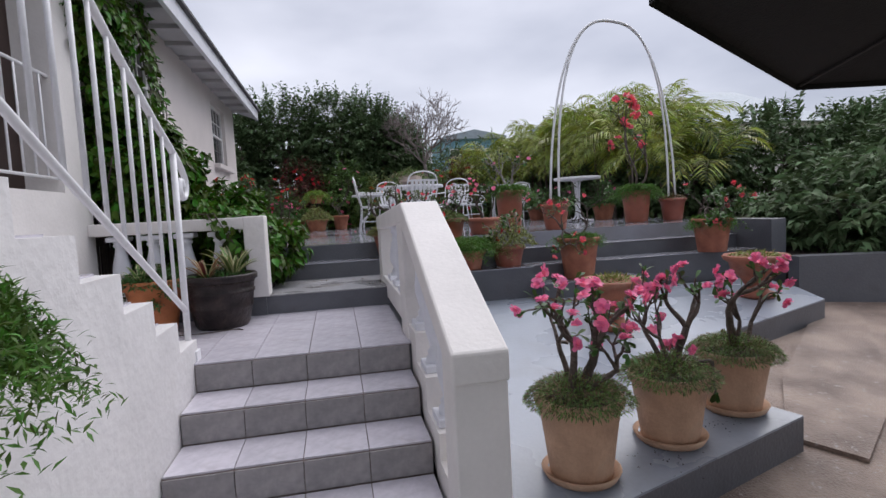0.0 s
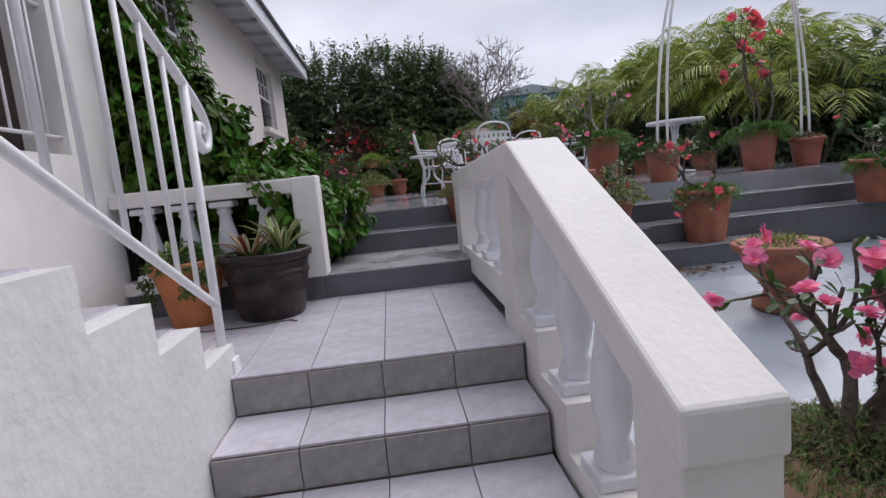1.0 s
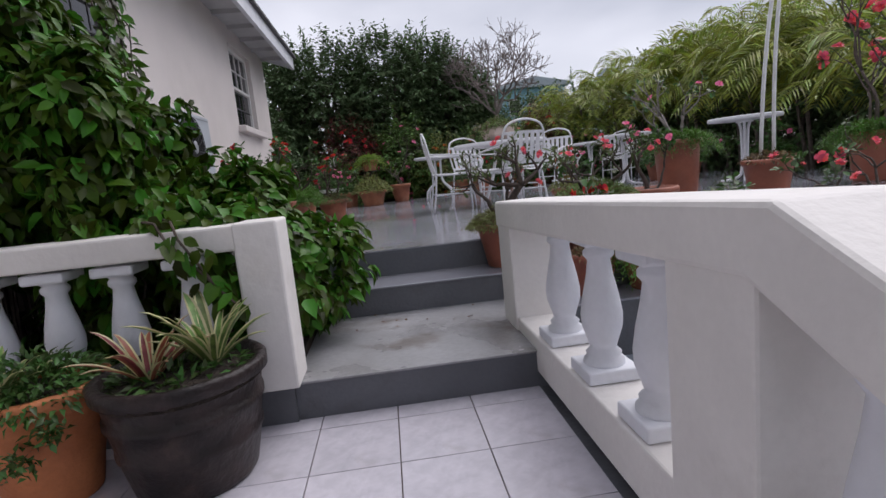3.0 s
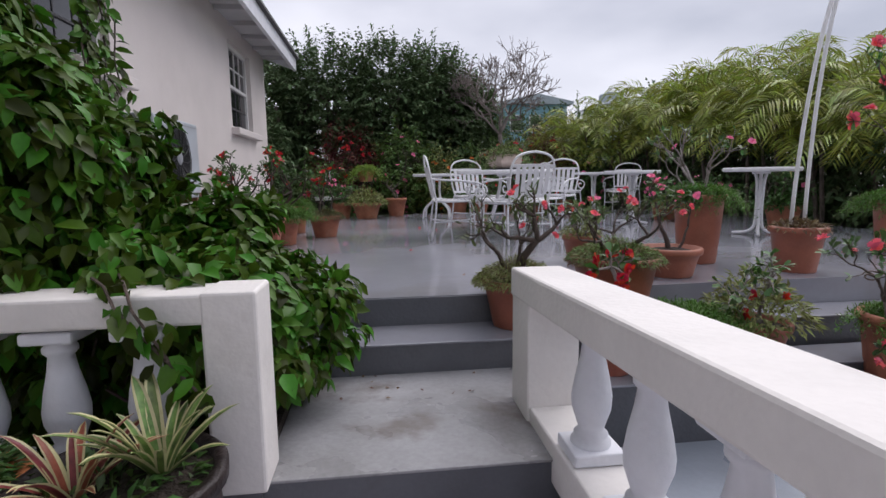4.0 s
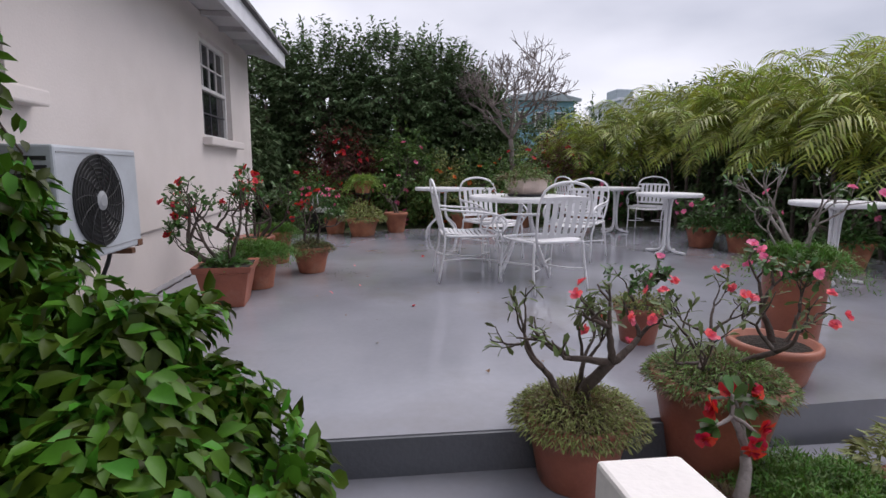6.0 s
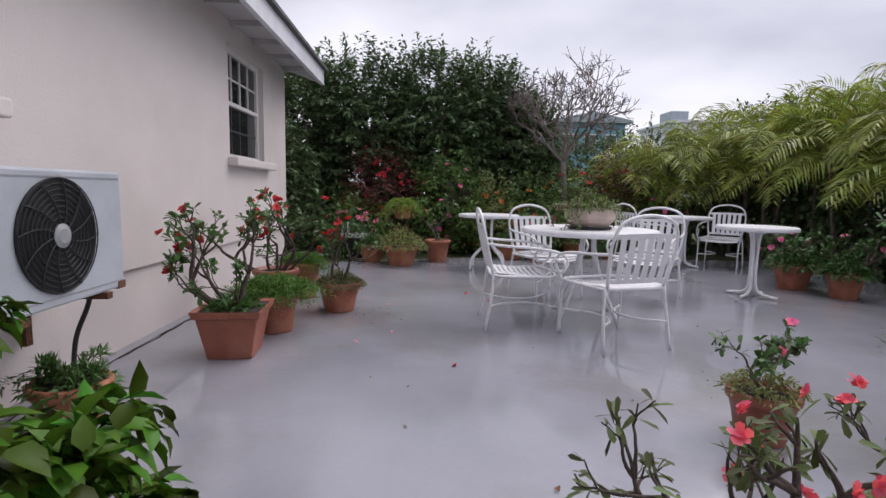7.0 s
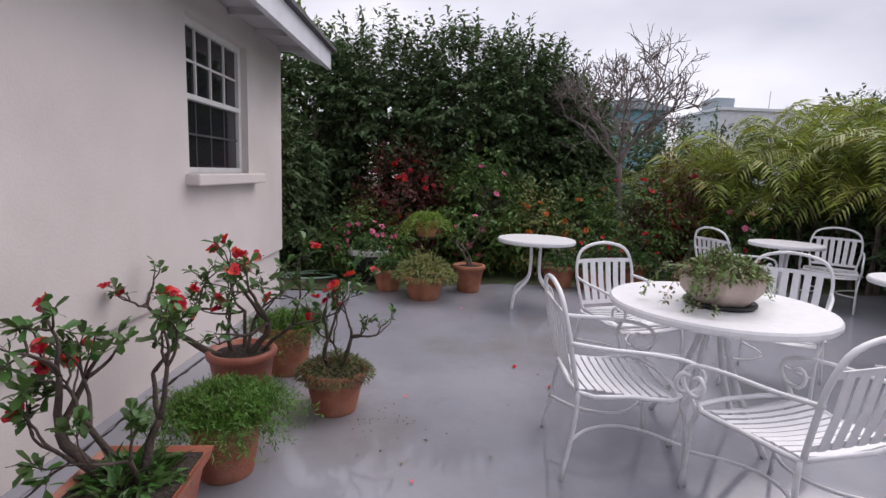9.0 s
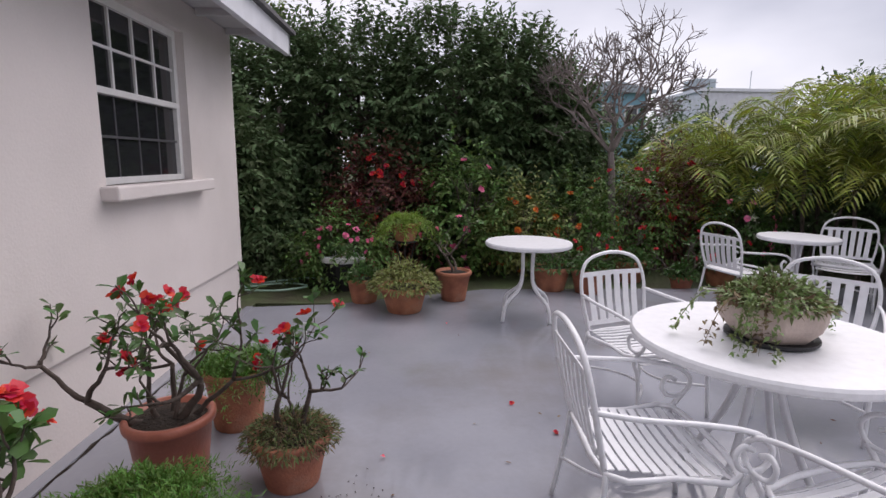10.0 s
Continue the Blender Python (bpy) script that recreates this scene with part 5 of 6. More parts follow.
for y in (0.1, 0.62):
    part("bracket", boxes((-0.13, y, -0.03, 0.28, y + 0.04, 0.0), (-0.13, y, -0.26, -0.10, y + 0.04, -0.03)), M_RUST, ac, "rusty wall bracket")

part("corner_rust", boxes((0.17, 0.74, -0.004, 0.264, 0.804, 0.035), (0.10, 0.77, -0.004, 0.17, 0.804, 0.018), bevel=0.006), M_RUST, ac, "rust-eaten lower corner")
part("pipe", tubes((curve_pts([(0.05, 0.80, 0.08), (0.05, 0.88, 0.03), (0.0, 0.92, -0.12), (-0.06, 0.90, -0.30), (-0.06, 0.86, -0.52)], 5), 0.014)), M_BLACK, ac, "black insulated pipe", True)
for z in (0.035, 0.525):
    part("casing_seam", boxes((0.2605, 0.02, z, 0.2625, 0.78, z + 0.006)), M_HUB, ac)

# ---- vine over the bed and wall ----
rng = np.random.default_rng(5)
vine = thing("climbing_vine", "dense glossy green vine covering the bed and climbing the wall", "vine", 0, 0, 0)
def foliage(centre, radii, n, clumps, clump_r):
    return blob_leaves(rng, centre, radii, int(n * 1.45), 0.086, 0.047, clumps, clump_r, -1, 0.3, "broad")


TRAILS = []
L = [foliage((-1.25, 6.14, -0.03), (0.72, 0.58, 0.62), 5200, 90, 0.16),
     foliage((-0.76, 6.06, 0.02), (0.36, 0.5, 0.44), 2600, 46, 0.12),
     foliage((-1.22, 6.58, 0.10), (0.6, 0.42, 0.48), 3200, 70, 0.13),
     foliage((-1.25, 5.62, 0.30), (0.5, 0.16, 0.14), 900, 24, 0.10),
     foliage((-1.78, 5.85, 0.9), (0.22, 0.42, 0.9), 3600, 80, 0.14),
     foliage((-1.82, 5.75, 1.9), (0.16, 0.38, 0.7), 2100, 48, 0.13),
     foliage((-1.66, 6.32, 0.85), (0.2, 0.34, 0.40), 1400, 40, 0.11),
     foliage((-1.72, 6.85, 0.30), (0.2, 0.36, 0.34), 1100, 30, 0.11),
     foliage((-1.42, 5.72, 0.72), (0.2, 0.2, 0.42), 1300, 30, 0.11),
     foliage((-1.62, 5.55, 2.55), (0.3, 0.3, 0.3), 900, 16, 0.14),
     foliage((-0.95, 6.38, 0.18), (0.42, 0.36, 0.44), 2300, 54, 0.11),
     foliage((-1.66, 6.78, 0.62), (0.26, 0.42, 0.36), 1500, 40, 0.12),
     foliage((-1.50, 6.45, 0.70), (0.30, 0.34, 0.34), 1300, 36, 0.11)]
# strands hanging down the wall and across the window
for k in range(13):
    y0, z0, z1 = (rng.uniform(6.8, 7.2), 2.55, rng.uniform(0.75, 1.2)) if k < 8 else (rng.uniform(6.1, 6.8), 2.55, rng.uniform(1.85, 2.2))
    m = int((z0 - z1) / 0.028)
    q = np.linspace(0, 1, m)
    pos = np.stack([-1.86 + 0.12 * q + rng.normal(0, 0.02, m), y0 + 0.22 * q * rng.uniform(-0.5, 1) + rng.normal(0, 0.035, m), z0 + (z1 - z0) * q], 1)
    L.append(broad_leaf_mesh(pos, rng.normal(0, 0.5, (m, 3)) + np.array((0.5, -0.2, -0.7)), 0.09, 0.048, rng, 0.14, 0.2, up=np.tile((1.0, -0.4, 0.5), (m, 1))))
    TRAILS.append(([p for p in pos[::4]], [0.005] * len(pos[::4])))
# trails hanging over the balustrade rail
for x0, reach in ((-1.16, 0.42), (-1.06, 0.30)):
    k = 26
    q = np.linspace(0, 1, k)
    stem = np.stack([x0 + reach * q, 5.52 - 0.25 * np.minimum(q * 2.2, 1), 0.37 - 0.52 * np.maximum(q - 0.35, 0)], 1)
    pos = stem + rng.normal(0, 0.022, (k, 3)) * np.array((1, 0.5, 1))
    L.append(broad_leaf_mesh(pos, rng.normal(0, 0.6, (k, 3)) + np.array((0.2, -0.3, -0.6)), 0.085, 0.045, rng, 0.14, 0.2, up=np.tile((0, -1.0, 0.5), (k, 1))))
    TRAILS.append(([p for p in stem[::3]], [0.005] * len(stem[::3])))
add_leaves("leaves", L, M_VINE, vine, smooth=True)
runs = TRAILS
for k in range(16):
    r, _ = limbs(rng, (-1.95, rng.uniform(5.55, 6.1), -0.25), (0.0, 0.0, 1), rng.uniform(0.9, 1.8), 0.010, 0, steps=9, crook=0.05)
    runs += r
for k in range(24):
    r, _ = limbs(rng, (rng.uniform(-1.7, -0.7), rng.uniform(5.7, 6.4), -0.25), (rng.uniform(-0.3, 0.4), rng.uniform(-0.4, 0.4), 0.8), 0.45, 0.008, 0, steps=6, crook=0.25)
    runs += r
part("stem", limb_mesh(runs, 5), M_BARK2, vine)


# ---- trees and shrubs ----
def spray_leaves(rng, centre, radii, sprays, per, leaf, low=-1.0, square=3.2, shoots=0.0):
    """Leafy sprays set over a squarish crown: each spray is a short twig with leaves along both sides, drooping at the rim and upright at the top."""
    d = sphere_dirs(rng, sprays)
    d[:, 2] = np.where(d[:, 2] < low, -d[:, 2], d[:, 2])
    d = d / (np.abs(d) ** square).sum(1, keepdims=True) ** (1 / square)
    depth = rng.uniform(0.45, 1.0, (sprays, 1)) ** 0.6
    base = np.array(centre) + d * np.array(radii) * depth * rng.uniform(0.86, 1.04, (sprays, 1))
    top = np.clip((d[:, 2:3] - 0.55) / 0.4, 0, 1) * (depth > 0.8)
    axis = unit(d * np.array((0.8, 0.8, 0.25)) + rng.normal(0, 0.35, (sprays, 3)) + np.array((0, 0, 0.12)) + top * np.array((0, 0, 1.1)))
    ln = rng.uniform(0.22, 0.46, (sprays, 1)) * (1 + top * shoots * rng.uniform(0, 1, (sprays, 1)))
    side = unit(np.cross(axis, np.tile((0.0, 0.0, 1.0), (sprays, 1))) + rng.normal(0, 0.15, (sprays, 3)))
    k = np.arange(per)
    s = np.tile((k + 0.6) / per, sprays)[:, None]
    sg = np.tile(np.where(k % 2 == 0, 1.0, -1.0), sprays)[:, None]
    r = lambda v: np.repeat(v, per, 0)
    pos = r(base) + r(axis) * r(ln) * s - np.array((0, 0, 1.0)) * r(ln) * 0.28 * s * s * (1 - r(top)) + rng.normal(0, 0.012, (sprays * per, 3))
    way = r(axis) * 0.55 + r(side) * sg * 0.75 + np.array((0, 0, -0.35)) * (1 - 0.6 * r(top)) + rng.normal(0, 0.2, (sprays * per, 3))
    return leaf_mesh(pos, way, leaf, leaf * 0.44, rng, 0.14, 0.22)


def tree(name, label, x, y, z, height, radii, n, seed, leaf=0.16, mat=None, trunk=0.14, category="tree", low=-0.3, square=3.2, shoots=0.0, per=16):
    t = thing(name, label, category, x, y, z)
    r = np.random.default_rng(seed)
    runs, _ = limbs(r, (0, 0, 0), (0, 0, 1), height * 0.33, trunk, 3, 0.55, (2, 4), 0.3, 4, 0.1, 0.7)
    part("trunk", limb_mesh(runs, 6), M_BARK, t)
    add_leaves("crown", [spray_leaves(r, (0, 0, height - radii[2]), radii, n // per, per, leaf, low, square, shoots)], mat or M_TREELEAF, t)
    return t


TREE_LABEL = "dark leafy evergreen tree behind the terrace"
for i, (x, y, h, rx) in enumerate(((-4.7, 17.2, 3.9, 1.4), (-2.8, 16.6, 3.6, 1.15), (-1.3, 16.3, 3.6, 1.1), (0.1, 16.2, 3.6, 1.05), (1.2, 16.5, 3.55, 0.85), (2.0, 17.0, 3.0, 0.75), (-3.2, 14.7, 2.2, 0.95), (-2.1, 17.8, 3.6, 1.5), (0.9, 17.8, 3.5, 1.4), (3.5, 18.2, 2.3, 1.3), (5.4, 18.6, 2.5, 1.2), (7.9, 17.0, 2.9, 1.4))):
    tree("tree", TREE_LABEL, x, y, -0.06, h, (rx, 0.95, h * 0.5), 21000 if y < 17.5 else 9000, 100 + i, 0.124, None, 0.12, low=-1, shoots=0.7)
for i, (x, y, h, rx) in enumerate(((-4.0, 19.0, 4.9, 1.5), (-6.6, 18.6, 5.2, 2.0))):
    tree("tree", "taller yellowish-green tree behind the dark hedge", x, y, -0.06, h, (rx, 1.2, h * 0.45), 9000, 120 + i, 0.13, M_TREELIGHT, 0.14, low=-1, square=2.2, shoots=0.6)

# bare frangipani-like tree
t = thing("bare_tree", "leafless grey-brown branching tree behind the flower bed", "tree", 2.62, 15.25, -0.06)
r = np.random.default_rng(9)
runs, tips = limbs(r, (0, 0, 0), (-0.04, 0, 1), 1.7, 0.07, 0, 0.5, steps=5, crook=0.06)
part("trunk", limb_mesh(runs, 7), M_TWIG, t, "", True)
top = runs[0][0][-1]
for k in range(6):
    a = 2 * math.pi * k / 6 + 0.4
    rr, _ = limbs(r, top, (0.72 * math.cos(a), 0.55 * math.sin(a), 0.75), 0.50, 0.034, 6, 0.52, (2, 2 + (k % 3 > 0)), 0.12, 4, 0.17, 0.80, 0.74)
    part("branch", limb_mesh(rr, 4), M_TWIG, t)


def palm_clump(x, y, z, height, seed, crowns=4, length=1.32):
    t = thing("palm", "clump of arching yellow-green areca palm fronds", "palm", x, y, z, group="palm hedge")
    r = np.random.default_rng(seed)
    ribs, meshes = [], []
    for k in range(crowns):
        a, q = 6.28 * (k + r.uniform(0, 0.7)) / crowns, r.uniform(0.2, 0.5)
        b = np.array((math.cos(a) * q, math.sin(a) * q, 0))
        h = (height - 0.93) * (1.0, 0.74, 0.88, 0.60)[k % 4] * r.uniform(0.92, 1.05)
        head = b * 1.3 + np.array((0, 0, h))
        part("stem", limb_mesh([([b * 0.6, b + np.array((0, 0, h * 0.5)), head], [0.034, 0.028, 0.022])], 6), M_BARK, t)
        for m in range(8):
            a = 2.4 * m + r.uniform(-0.35, 0.35)
            out = np.array((math.cos(a), math.sin(a), 0))
            ln = length * r.uniform(0.75, 1.15)
            up = (1.25, 1.0, 0.85, 0.6, 0.5, 0.95, 0.75, 0.45)[m] * r.uniform(0.9, 1.1)
            n = 27
            s = np.linspace(0, 1, n)[:, None]
            pos = head + out * ln * s * (1.1 - 0.5 * up) + np.array((0, 0, 1.0)) * ln * (up * s - 0.62 * s ** 2.6)
            ribs.append(([p for p in pos[::5]] + [pos[-1]], [0.012, 0.01, 0.008, 0.007, 0.005, 0.004, 0.003]))
            tang = unit(np.gradient(pos, axis=0))
            flat = unit(np.cross(np.tile(out, (n, 1)), np.tile((0, 0, 1.0), (n, 1))))
            tilt = r.uniform(-0.7, 0.7)
            side = unit(flat * math.cos(tilt) + np.cross(tang, flat) * math.sin(tilt))
            lift = np.cross(side, tang)
            for sg in (-1, 1):
                w = tang * 0.62 + side * sg * 0.85 + lift * 0.18 + np.array((0, 0, -0.12)) + r.normal(0, 0.04, (n, 3))
                ll = 0.40 * np.sin(np.clip(s[:, 0] * 2.4 + 0.5, 0, 2.85)) + 0.04
                ok = s[:, 0] > 0.16
                v, f = leaf_mesh(pos[ok], w[ok], ll[ok], 0.027, r, 0.22, 0.0, 0.42, up=lift[ok])
                v = v.reshape(-1, 5, 3)
                v[:, 4, 2] -= 0.30 * np.linalg.norm(v[:, 4] - v[:, 0], axis=1)
                meshes.append((v.reshape(-1, 3), f))
    part("frond_rib", limb_mesh(ribs, 4), M_HERB, t)
    add_leaves("fronds", meshes, M_PALM, t)
    return t


for i, (x, y, h) in enumerate(((3.9, 16.3, 2.1), (4.4, 15.9, 2.5), (4.9, 15.4, 2.85), (5.4, 14.9, 3.0), (5.7, 14.1, 3.05), (5.9, 13.3, 3.0), (5.95, 12.5, 3.0), (5.95, 11.7, 2.95), (5.9, 10.9, 2.8), (5.9, 10.1, 2.6), (6.1, 9.2, 2.35), (6.7, 14.7, 3.1), (6.9, 13.6, 3.1), (6.9, 12.4, 3.1), (6.9, 11.2, 3.0))):
    palm_clump(x, y, -0.06, h, 200 + i)
for i, (x, y, h, rx) in enumerate(((8.6, 9.9, 1.9, 1.3), (10.4, 9.2, 1.8, 1.5), (9.2, 7.4, 1.4, 1.2), (11.6, 7.8, 1.6, 1.5), (7.2, 6.6, 0.7, 1.0), (8.9, 5.9, 0.7, 1.1), (6.2, 6.3, 0.45, 0.7), (12.5, 11.0, 2.2, 1.8))):
    tree("shrub", "dark green leafy shrub beyond the low wall", x, y, -0.42, h + 0.4, (rx, 1.0, (h + 0.4) * 0.52), 11000 if h > 1.3 else 5000, 230 + i, 0.16, M_TREELEAF, 0.05, "shrub", -1, 2.6)


for i, (x, y, h) in enumerate(((5.2, 16.4, 1.9), (6.3, 15.4, 2.0), (6.6, 14.3, 2.0), (6.6, 13.3, 1.9), (6.6, 12.4, 1.9), (6.6, 11.4, 1.9), (6.6, 10.4, 1.8), (6.6, 9.6, 1.7))):
    tree("shrub", "dark undergrowth between the palm stems", x, y, -0.06, h, (0.9, 0.8, h * 0.52), 4000, 260 + i, 0.14, M_TREELEAF, 0.04, "shrub", -1, 2.4)


def flower_bush(x, y, h, rx, seed, mat, petal, n_fl, label, leaf=0.075, n=3600):
    t = tree("flowering_bush", label, x, y, -0.06, h, (rx, 0.45, h * 0.5), n, seed, leaf, mat, 0.025, "shrub", -1, 2.2, 0.5, 9)
    r = np.random.default_rng(seed + 1)
    if n_fl:
        d = sphere_dirs(r, n_fl)
        d[:, 1] = -np.abs(d[:, 1])
        c = np.array((0, 0, h * 0.52)) + d * np.array((rx, 0.5, h * 0.5)) * 1.02
        flowers_on(t, r, c, d, 0.085, petal)
    return t


flower_bush(-0.85, 15.10, 1.6, 0.68, 300, M_REDLEAF, M_RED, 46, "dark red-leaved bush at the back of the bed", 0.07, 8500)
flower_bush(0.35, 14.65, 1.55, 0.55, 301, M_BUSH, M_PINK, 14, "leafy hibiscus bush with pink flowers", 0.1)
flower_bush(1.1, 14.70, 1.1, 0.5, 302, M_HERB, M_ORANGE, 12, "straggly bush with orange flowers")
flower_bush(1.9, 14.90, 1.2, 0.6, 303, M_BUSH, M_ORANGE, 14, "green bush with orange and red flowers")
flower_bush(2.7, 15.10, 1.5, 0.6, 304, M_BUSH, M_RED, 12, "green bush with red flowers")
flower_bush(3.6, 15.60, 1.6, 0.6, 305, M_REDLEAF, M_RED, 16, "dark red-leaved bush near the palms", 0.07, 7000)
flower_bush(4.3, 15.00, 1.1, 0.5, 306, M_LEAF, M_PINK, 12, "bush with pink flowers near the palms")
flower_bush(-2.4, 14.40, 0.9, 0.8, 307, M_TREELEAF, M_PINK, 6, "low dark shrubs beside the house corner")
flower_bush(-1.3, 14.20, 0.8, 0.5, 308, M_BUSH, M_PINK, 12, "low shrub with pale pink flowers")

# ---- distance ----
blue = thing("blue_house", "distant pale blue two-storey house with white windows", "house", 9.3, 35, -0.5)
part("wall", boxes((-1.8, 0, 0, 2.0, 5, 5.5)), M_BLUE, blue)
bm = bmesh.new()
prism(bm, [(-2.1, 5.5), (2.3, 5.5), (2.3, 5.65), (0.1, 6.1), (-2.1, 5.65)], -0.4, 5.4, "y")
part("roof", bm, M_GREYROOF, blue)
for x in (-1.2, 0.0, 1.2):
    w = part("window", boxes((x - 0.35, -0.05, 3.9, x + 0.35, 0.0, 4.9)), M_WINFRAME, blue)
    part("pane", boxes((x - 0.28, -0.07, 3.97, x + 0.28, -0.05, 4.83)), M_GLASS, w)
wh = thing("white_house", "distant flat-roofed white house above the palms", "house", 16.9, 36, -0.45)
part("wall", boxes((-2.2, 0, 0, 3.0, 5, 5.75)), M_FASCIA, wh)
part("roof", boxes((-2.4, -0.2, 5.75, 3.2, 5.2, 5.9)), M_FASCIA, wh)
part("roof_tank", boxes((-2.3, 0.5, 5.9, -1.2, 2, 6.5), bevel=0.05), M_GREYROOF, wh, "grey roof housing")
part("aerial", tubes(([(1.0, 1, 5.9), (1.0, 1, 7.0)], 0.02)), M_GREYROOF, wh)
gh = thing("grey_roofed_house", "distant house with hipped grey metal roof", "house", 21.5, 25, -0.5)
part("wall", boxes((-3.5, 0, 0, 5, 6, 4.6)), M_WALL, gh)
bm = bmesh.new()
a = [bm.verts.new(v) for v in ((-4.1, -0.6, 4.6), (5.6, -0.6, 4.6), (5.6, 6.6, 4.6), (-4.1, 6.6, 4.6))]
b = [bm.verts.new(v) for v in ((-0.6, 3, 6.9), (2.1, 3, 6.9))]
for f in ((a[0], a[1], b[1], b[0]), (a[1], a[2], b[1]), (a[2], a[3], b[0], b[1]), (a[3], a[0], b[0]), (a[3], a[2], a[1], a[0])):
    bm.faces.new(f)
part("roof", bm, M_GREYROOF, gh)

# ---- black parasol at the foot of the stairs ----
um = thing("parasol", "black canvas garden parasol over the paving", "parasol", 2.85, 0.934, -0.84)
bm = bmesh.new()
c = bm.verts.new((0, 0, 2.45))
ring = [bm.verts.new((2.4 * math.cos(q), 2.4 * math.sin(q), 1.70)) for q in (radians(101 + 45 * k) for k in range(8))]
ring2 = [bm.verts.new((v.co.x, v.co.y, v.co.z - 0.03)) for v in ring]
for k in range(8):
    bm.faces.new((ring[k], ring[(k + 1) % 8], c))
    bm.faces.new((ring[k], ring2[k], ring2[(k + 1) % 8], ring[(k + 1) % 8]))
part("canopy", bm, M_CANVAS, um)
part("pole", tubes(([(0, 0, -0.35), (0, 0, 2.5)], 0.02)), M_IRON, um)
part("base_plate", lathe(bmesh.new(), [(0.25, -0.351), (0.25, -0.30), (0.05, -0.26)], 24), M_IRON, um)
for k in range(8):
    q = radians(101 + 45 * k)
    part("rib", tubes(([(0, 0, 2.43), (2.38 * math.cos(q), 2.38 * math.sin(q), 1.69)], 0.008)), M_IRON, um)

# ---- small things ----
t = thing("plant_tub", "black plastic tub with pale pink flowering shrub by the lawn", "potted plant", -1.2, 13.95, -0.06)
part("pot", lathe(bmesh.new(), [(0.24, 0), (0.27, 0.3), (0.29, 0.31), (0.29, 0.34), (0.25, 0.33)], 28), M_BLACK, t, "black plastic tub")
part("wrap", lathe(bmesh.new(), [(0.292, 0.34), (0.297, 0.35), (0.297, 0.40), (0.285, 0.41)], 14), M_TAG, t, "white plastic wrap")
rng = np.random.default_rng(501)
add_leaves("leaves", [blob_leaves(rng, (0, 0, 0.55), (0.35, 0.3, 0.22), 700, 0.07, 0.03, 24, 0.1, -1, 0.2, True)], M_LEAF, t)
dd = sphere_dirs(rng, 14)
dd[:, 1] = -np.abs(dd[:, 1])
flowers_on(t, rng, np.array((0, 0, 0.57)) + dd * np.array((0.36, 0.3, 0.22)), dd, 0.06, M_PINK)
hose = thing("garden_hose", "pale green hose lying on the grass by the house", "hose", 0, 0, 0)
part("hose", tubes((curve_pts([(-2.3, 13.6, 0.02), (-1.9, 13.9, 0.0), (-1.6, 13.7, 0.01), (-1.9, 13.45, 0.02), (-2.4, 13.5, 0.02)], 6), 0.012), (curve_pts([(-2.4, 13.75, 0.0), (-1.7, 14.1, 0.02), (-1.35, 13.9, 0.03)], 6), 0.012)), M_HOSE, hose)
twig = thing("twig", "thin dark fallen twig on the landing tiles", "twig", 0, 0, -0.478)
part("twig", tubes((curve_pts([(-1.46, 4.93, 0.004), (-1.25, 4.84, 0.004), (-1.0, 4.82, 0.004), (-0.80, 4.86, 0.006), (-0.72, 4.83, 0.004)], 5), 0.004), ([(-0.80, 4.86, 0.005), (-0.75, 4.88, 0.004)], 0.003)), M_BARK2, twig)
rng = np.random.default_rng(502)
litter = tagged(add_leaves("leaf_litter", [leaf_mesh(np.stack([rng.uniform(-0.9, 2.6, 60), rng.uniform(7.2, 12.3, 60), np.full(60, 0.006)], 1), rng.normal(0, 1, (60, 3)) * np.array((1, 1, 0.05)), 0.03, 0.014, rng, 0.05, 0.02),
                                           leaf_mesh(np.stack([rng.normal(2.12, 0.12, 130), rng.normal(5.62, 0.08, 130), np.full(130, -0.632)], 1), rng.normal(0, 1, (130, 3)) * np.array((1, 1, 0.1)), 0.045, 0.02, rng, 0.05, 0.02),
                                           leaf_mesh(np.stack([rng.uniform(-0.6, 0.3, 16), rng.uniform(5.9, 6.3, 16), np.full(16, -0.315)], 1), rng.normal(0, 1, (16, 3)) * np.array((1, 1, 0.1)), 0.03, 0.015, rng, 0.05, 0.02)], M_DEBRIS, None),
                "scattered brown fallen leaves on terrace and steps", "leaves", "", "stuff")
for k in range(3):
    x, y = rng.uniform(-0.7, 0.6), rng.uniform(8.4, 11.0)
    pet = thing("fallen_flower", "fallen red flower on the wet floor", "flower", x, y, 0.012)
    flowers_on(pet, rng, np.zeros((1, 3)), np.array([[rng.normal(0, 0.5), rng.normal(0, 0.5), 1.0]]), 0.032, M_RED)

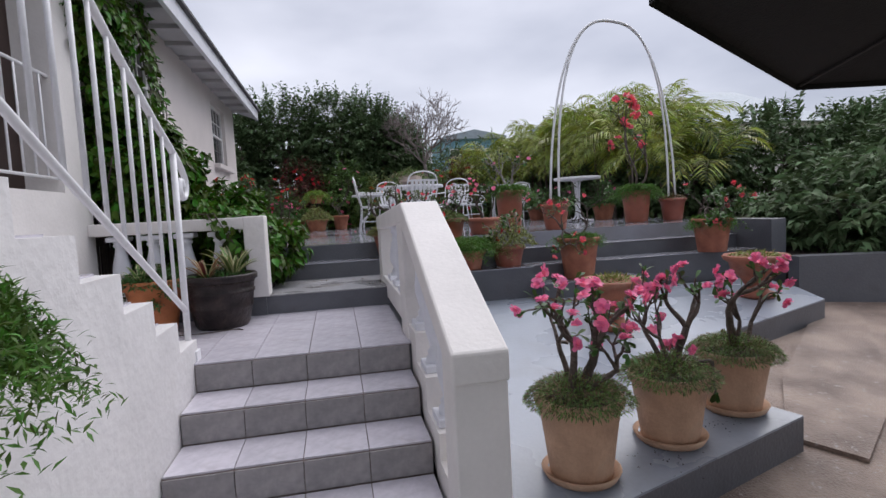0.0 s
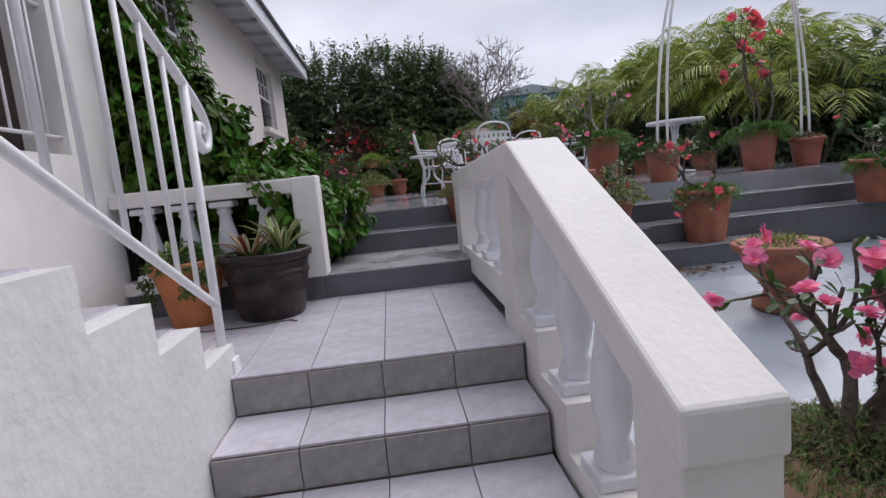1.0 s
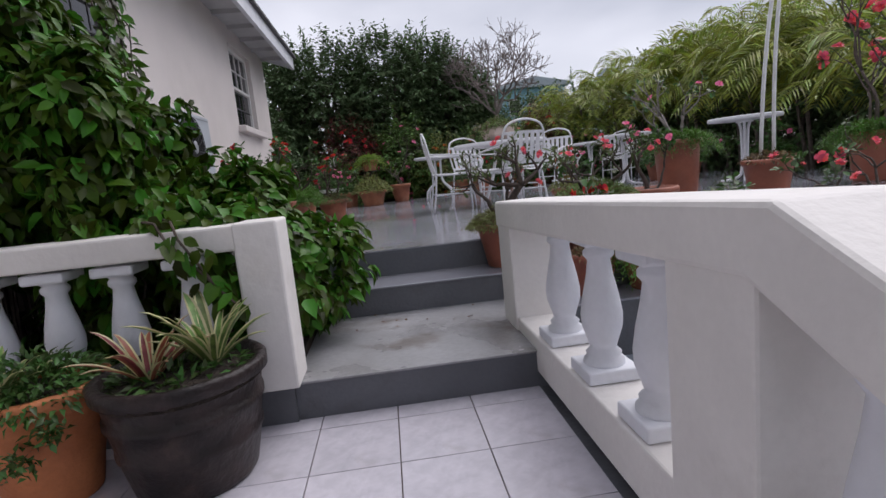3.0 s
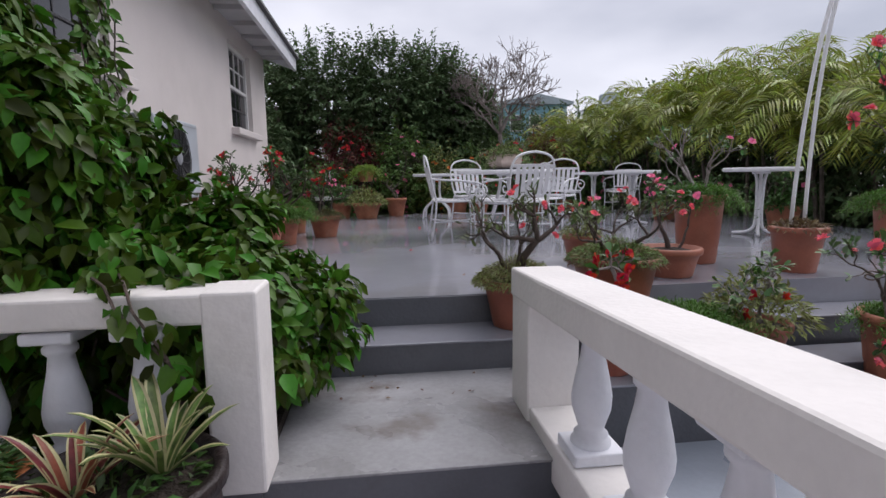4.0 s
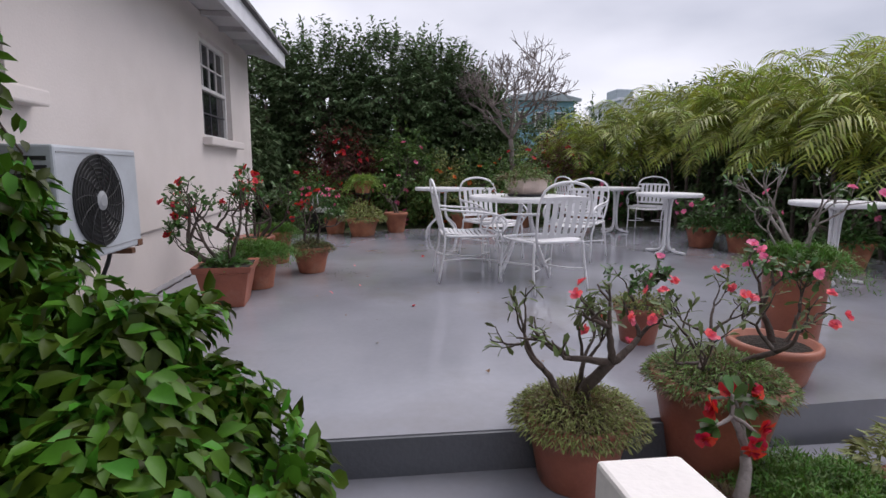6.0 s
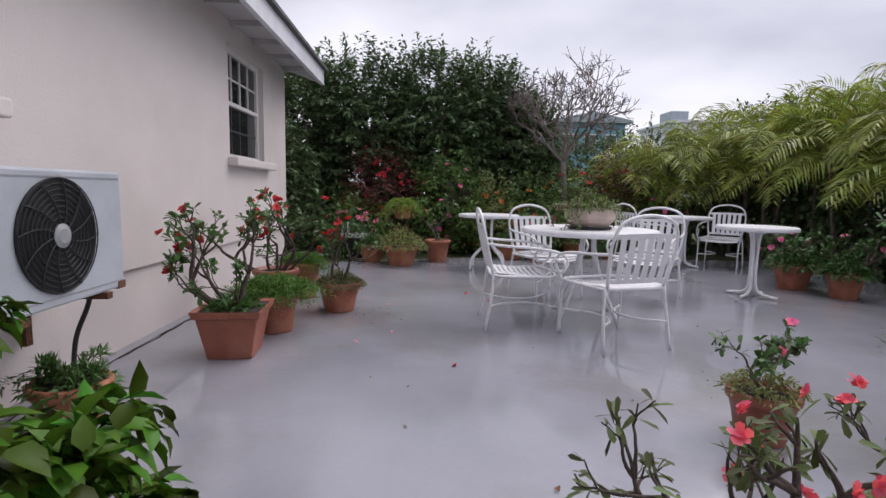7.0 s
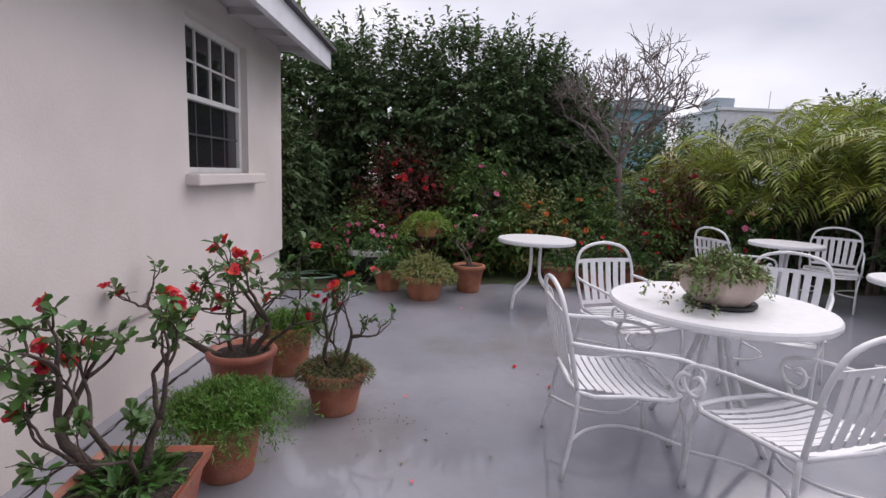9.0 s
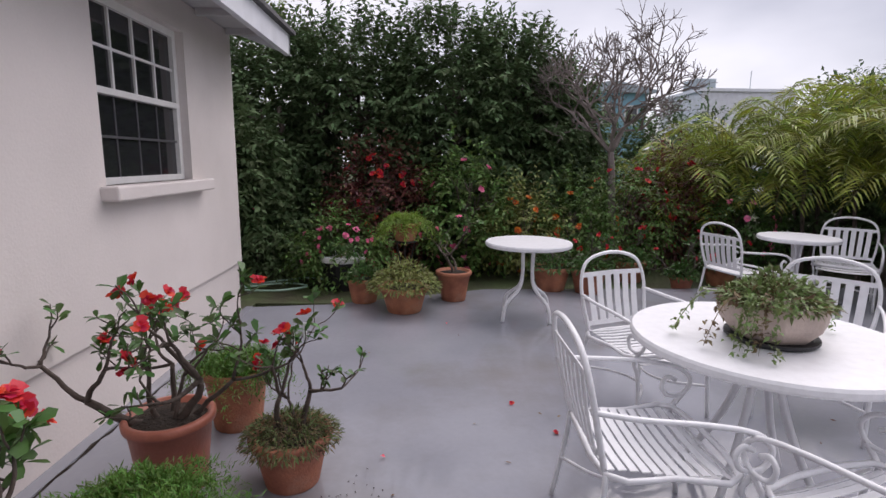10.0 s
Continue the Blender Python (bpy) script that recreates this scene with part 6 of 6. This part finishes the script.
rng = np.random.default_rng(503)
for x, y, z in ((0.35, 7.2, 0.01), (-0.35, 9.2, 0.01), (-0.42, 10.1, 0.01), (-0.55, 8.9, 0.01), (0.0, 12.3, 0.01), (1.1, 3.5, -0.64 + fall(3.5) + 0.006), (1.8, 3.7, -0.64 + fall(3.7) + 0.006)):
    pet = thing("fallen_petal", "small fallen petal lying on the wet floor", "petal", x, y, z)
    add_leaves("petal", [broad_leaf_mesh(np.zeros((1, 3)), np.array([[rng.normal(), rng.normal(), 0.1]]), 0.035, 0.022, rng)], M_CORAL if rng.uniform() > 0.4 else M_DEBRIS, pet)
tagged(add_leaves("soil_crumbs", [leaf_mesh(np.stack([rng.normal(x, 0.12, 40), rng.normal(y, 0.1, 40), np.full(40, z) + np.array([fall(v) if z < -0.5 else 0.0 for v in np.full(40, y)])], 1), rng.normal(0, 1, (40, 3)) * np.array((1, 1, 0.1)), 0.011, 0.008, rng) for x, y, z in ((-0.5, 9.75, 0.004), (1.35, 3.1, -0.634), (1.85, 3.3, -0.634), (1.6, 8.2, 0.004))], M_SOIL, None),
       "dark crumbs of soil scattered beside the pots", "soil", "", "stuff")

# ---- loose tiles of the landing and stairs ----
def tile_mesh(w, d, mat):
    return part("tile", boxes((-w / 2 + 0.002, -d / 2 + 0.002, 0, w / 2 - 0.002, d / 2 - 0.002, 0.010), bevel=0.0015), mat)


TW, TD = 0.30, 0.32
first = tile_mesh(TW, TD, M_TILE)
first.parent = landing
xs = [0.24 - TW * i for i in range(7)]
ys = [4.166 + TD * j for j in range(4)]
k = 0
for i, x in enumerate(xs):
    for j, y in enumerate(ys):
        m = pose(x - 0.015, y, -0.4895)
        if k == 0:
            first.matrix_basis = m
        else:
            same("tile", first, landing, m)
        k += 1
strip = tile_mesh(TW, 0.112, M_TILE)
strip.parent = landing
strip.matrix_basis = pose(0.225, 5.343, -0.4895)
for x in xs[1:]:
    same("tile", strip, landing, pose(x - 0.015, 5.343, -0.4895))
tread = tile_mesh(TW, 0.315, M_TILE)
riser = part("riser_tile", boxes((-TW / 2 + 0.002, -0.009, -0.075, TW / 2 - 0.002, 0.0, 0.068), bevel=0.0015), M_TILE_R)
tread.parent = riser.parent = stairs
tread.matrix_basis = pose(0.21, 4.006 - 0.17, -0.6495)
riser.matrix_basis = pose(0.21, 4.006 - 0.0005, -0.56)
for s in range(8):
    for i in range(4):
        if s + i > 0:
            same("riser_tile", riser, stairs, pose(0.21 - TW * i, 4.006 - 0.33 * s - 0.0005, -0.56 - 0.16 * s))
            if s < 7:
                same("tile", tread, stairs, pose(0.21 - TW * i, 4.006 - 0.33 * s - 0.17, -0.6495 - 0.16 * s))
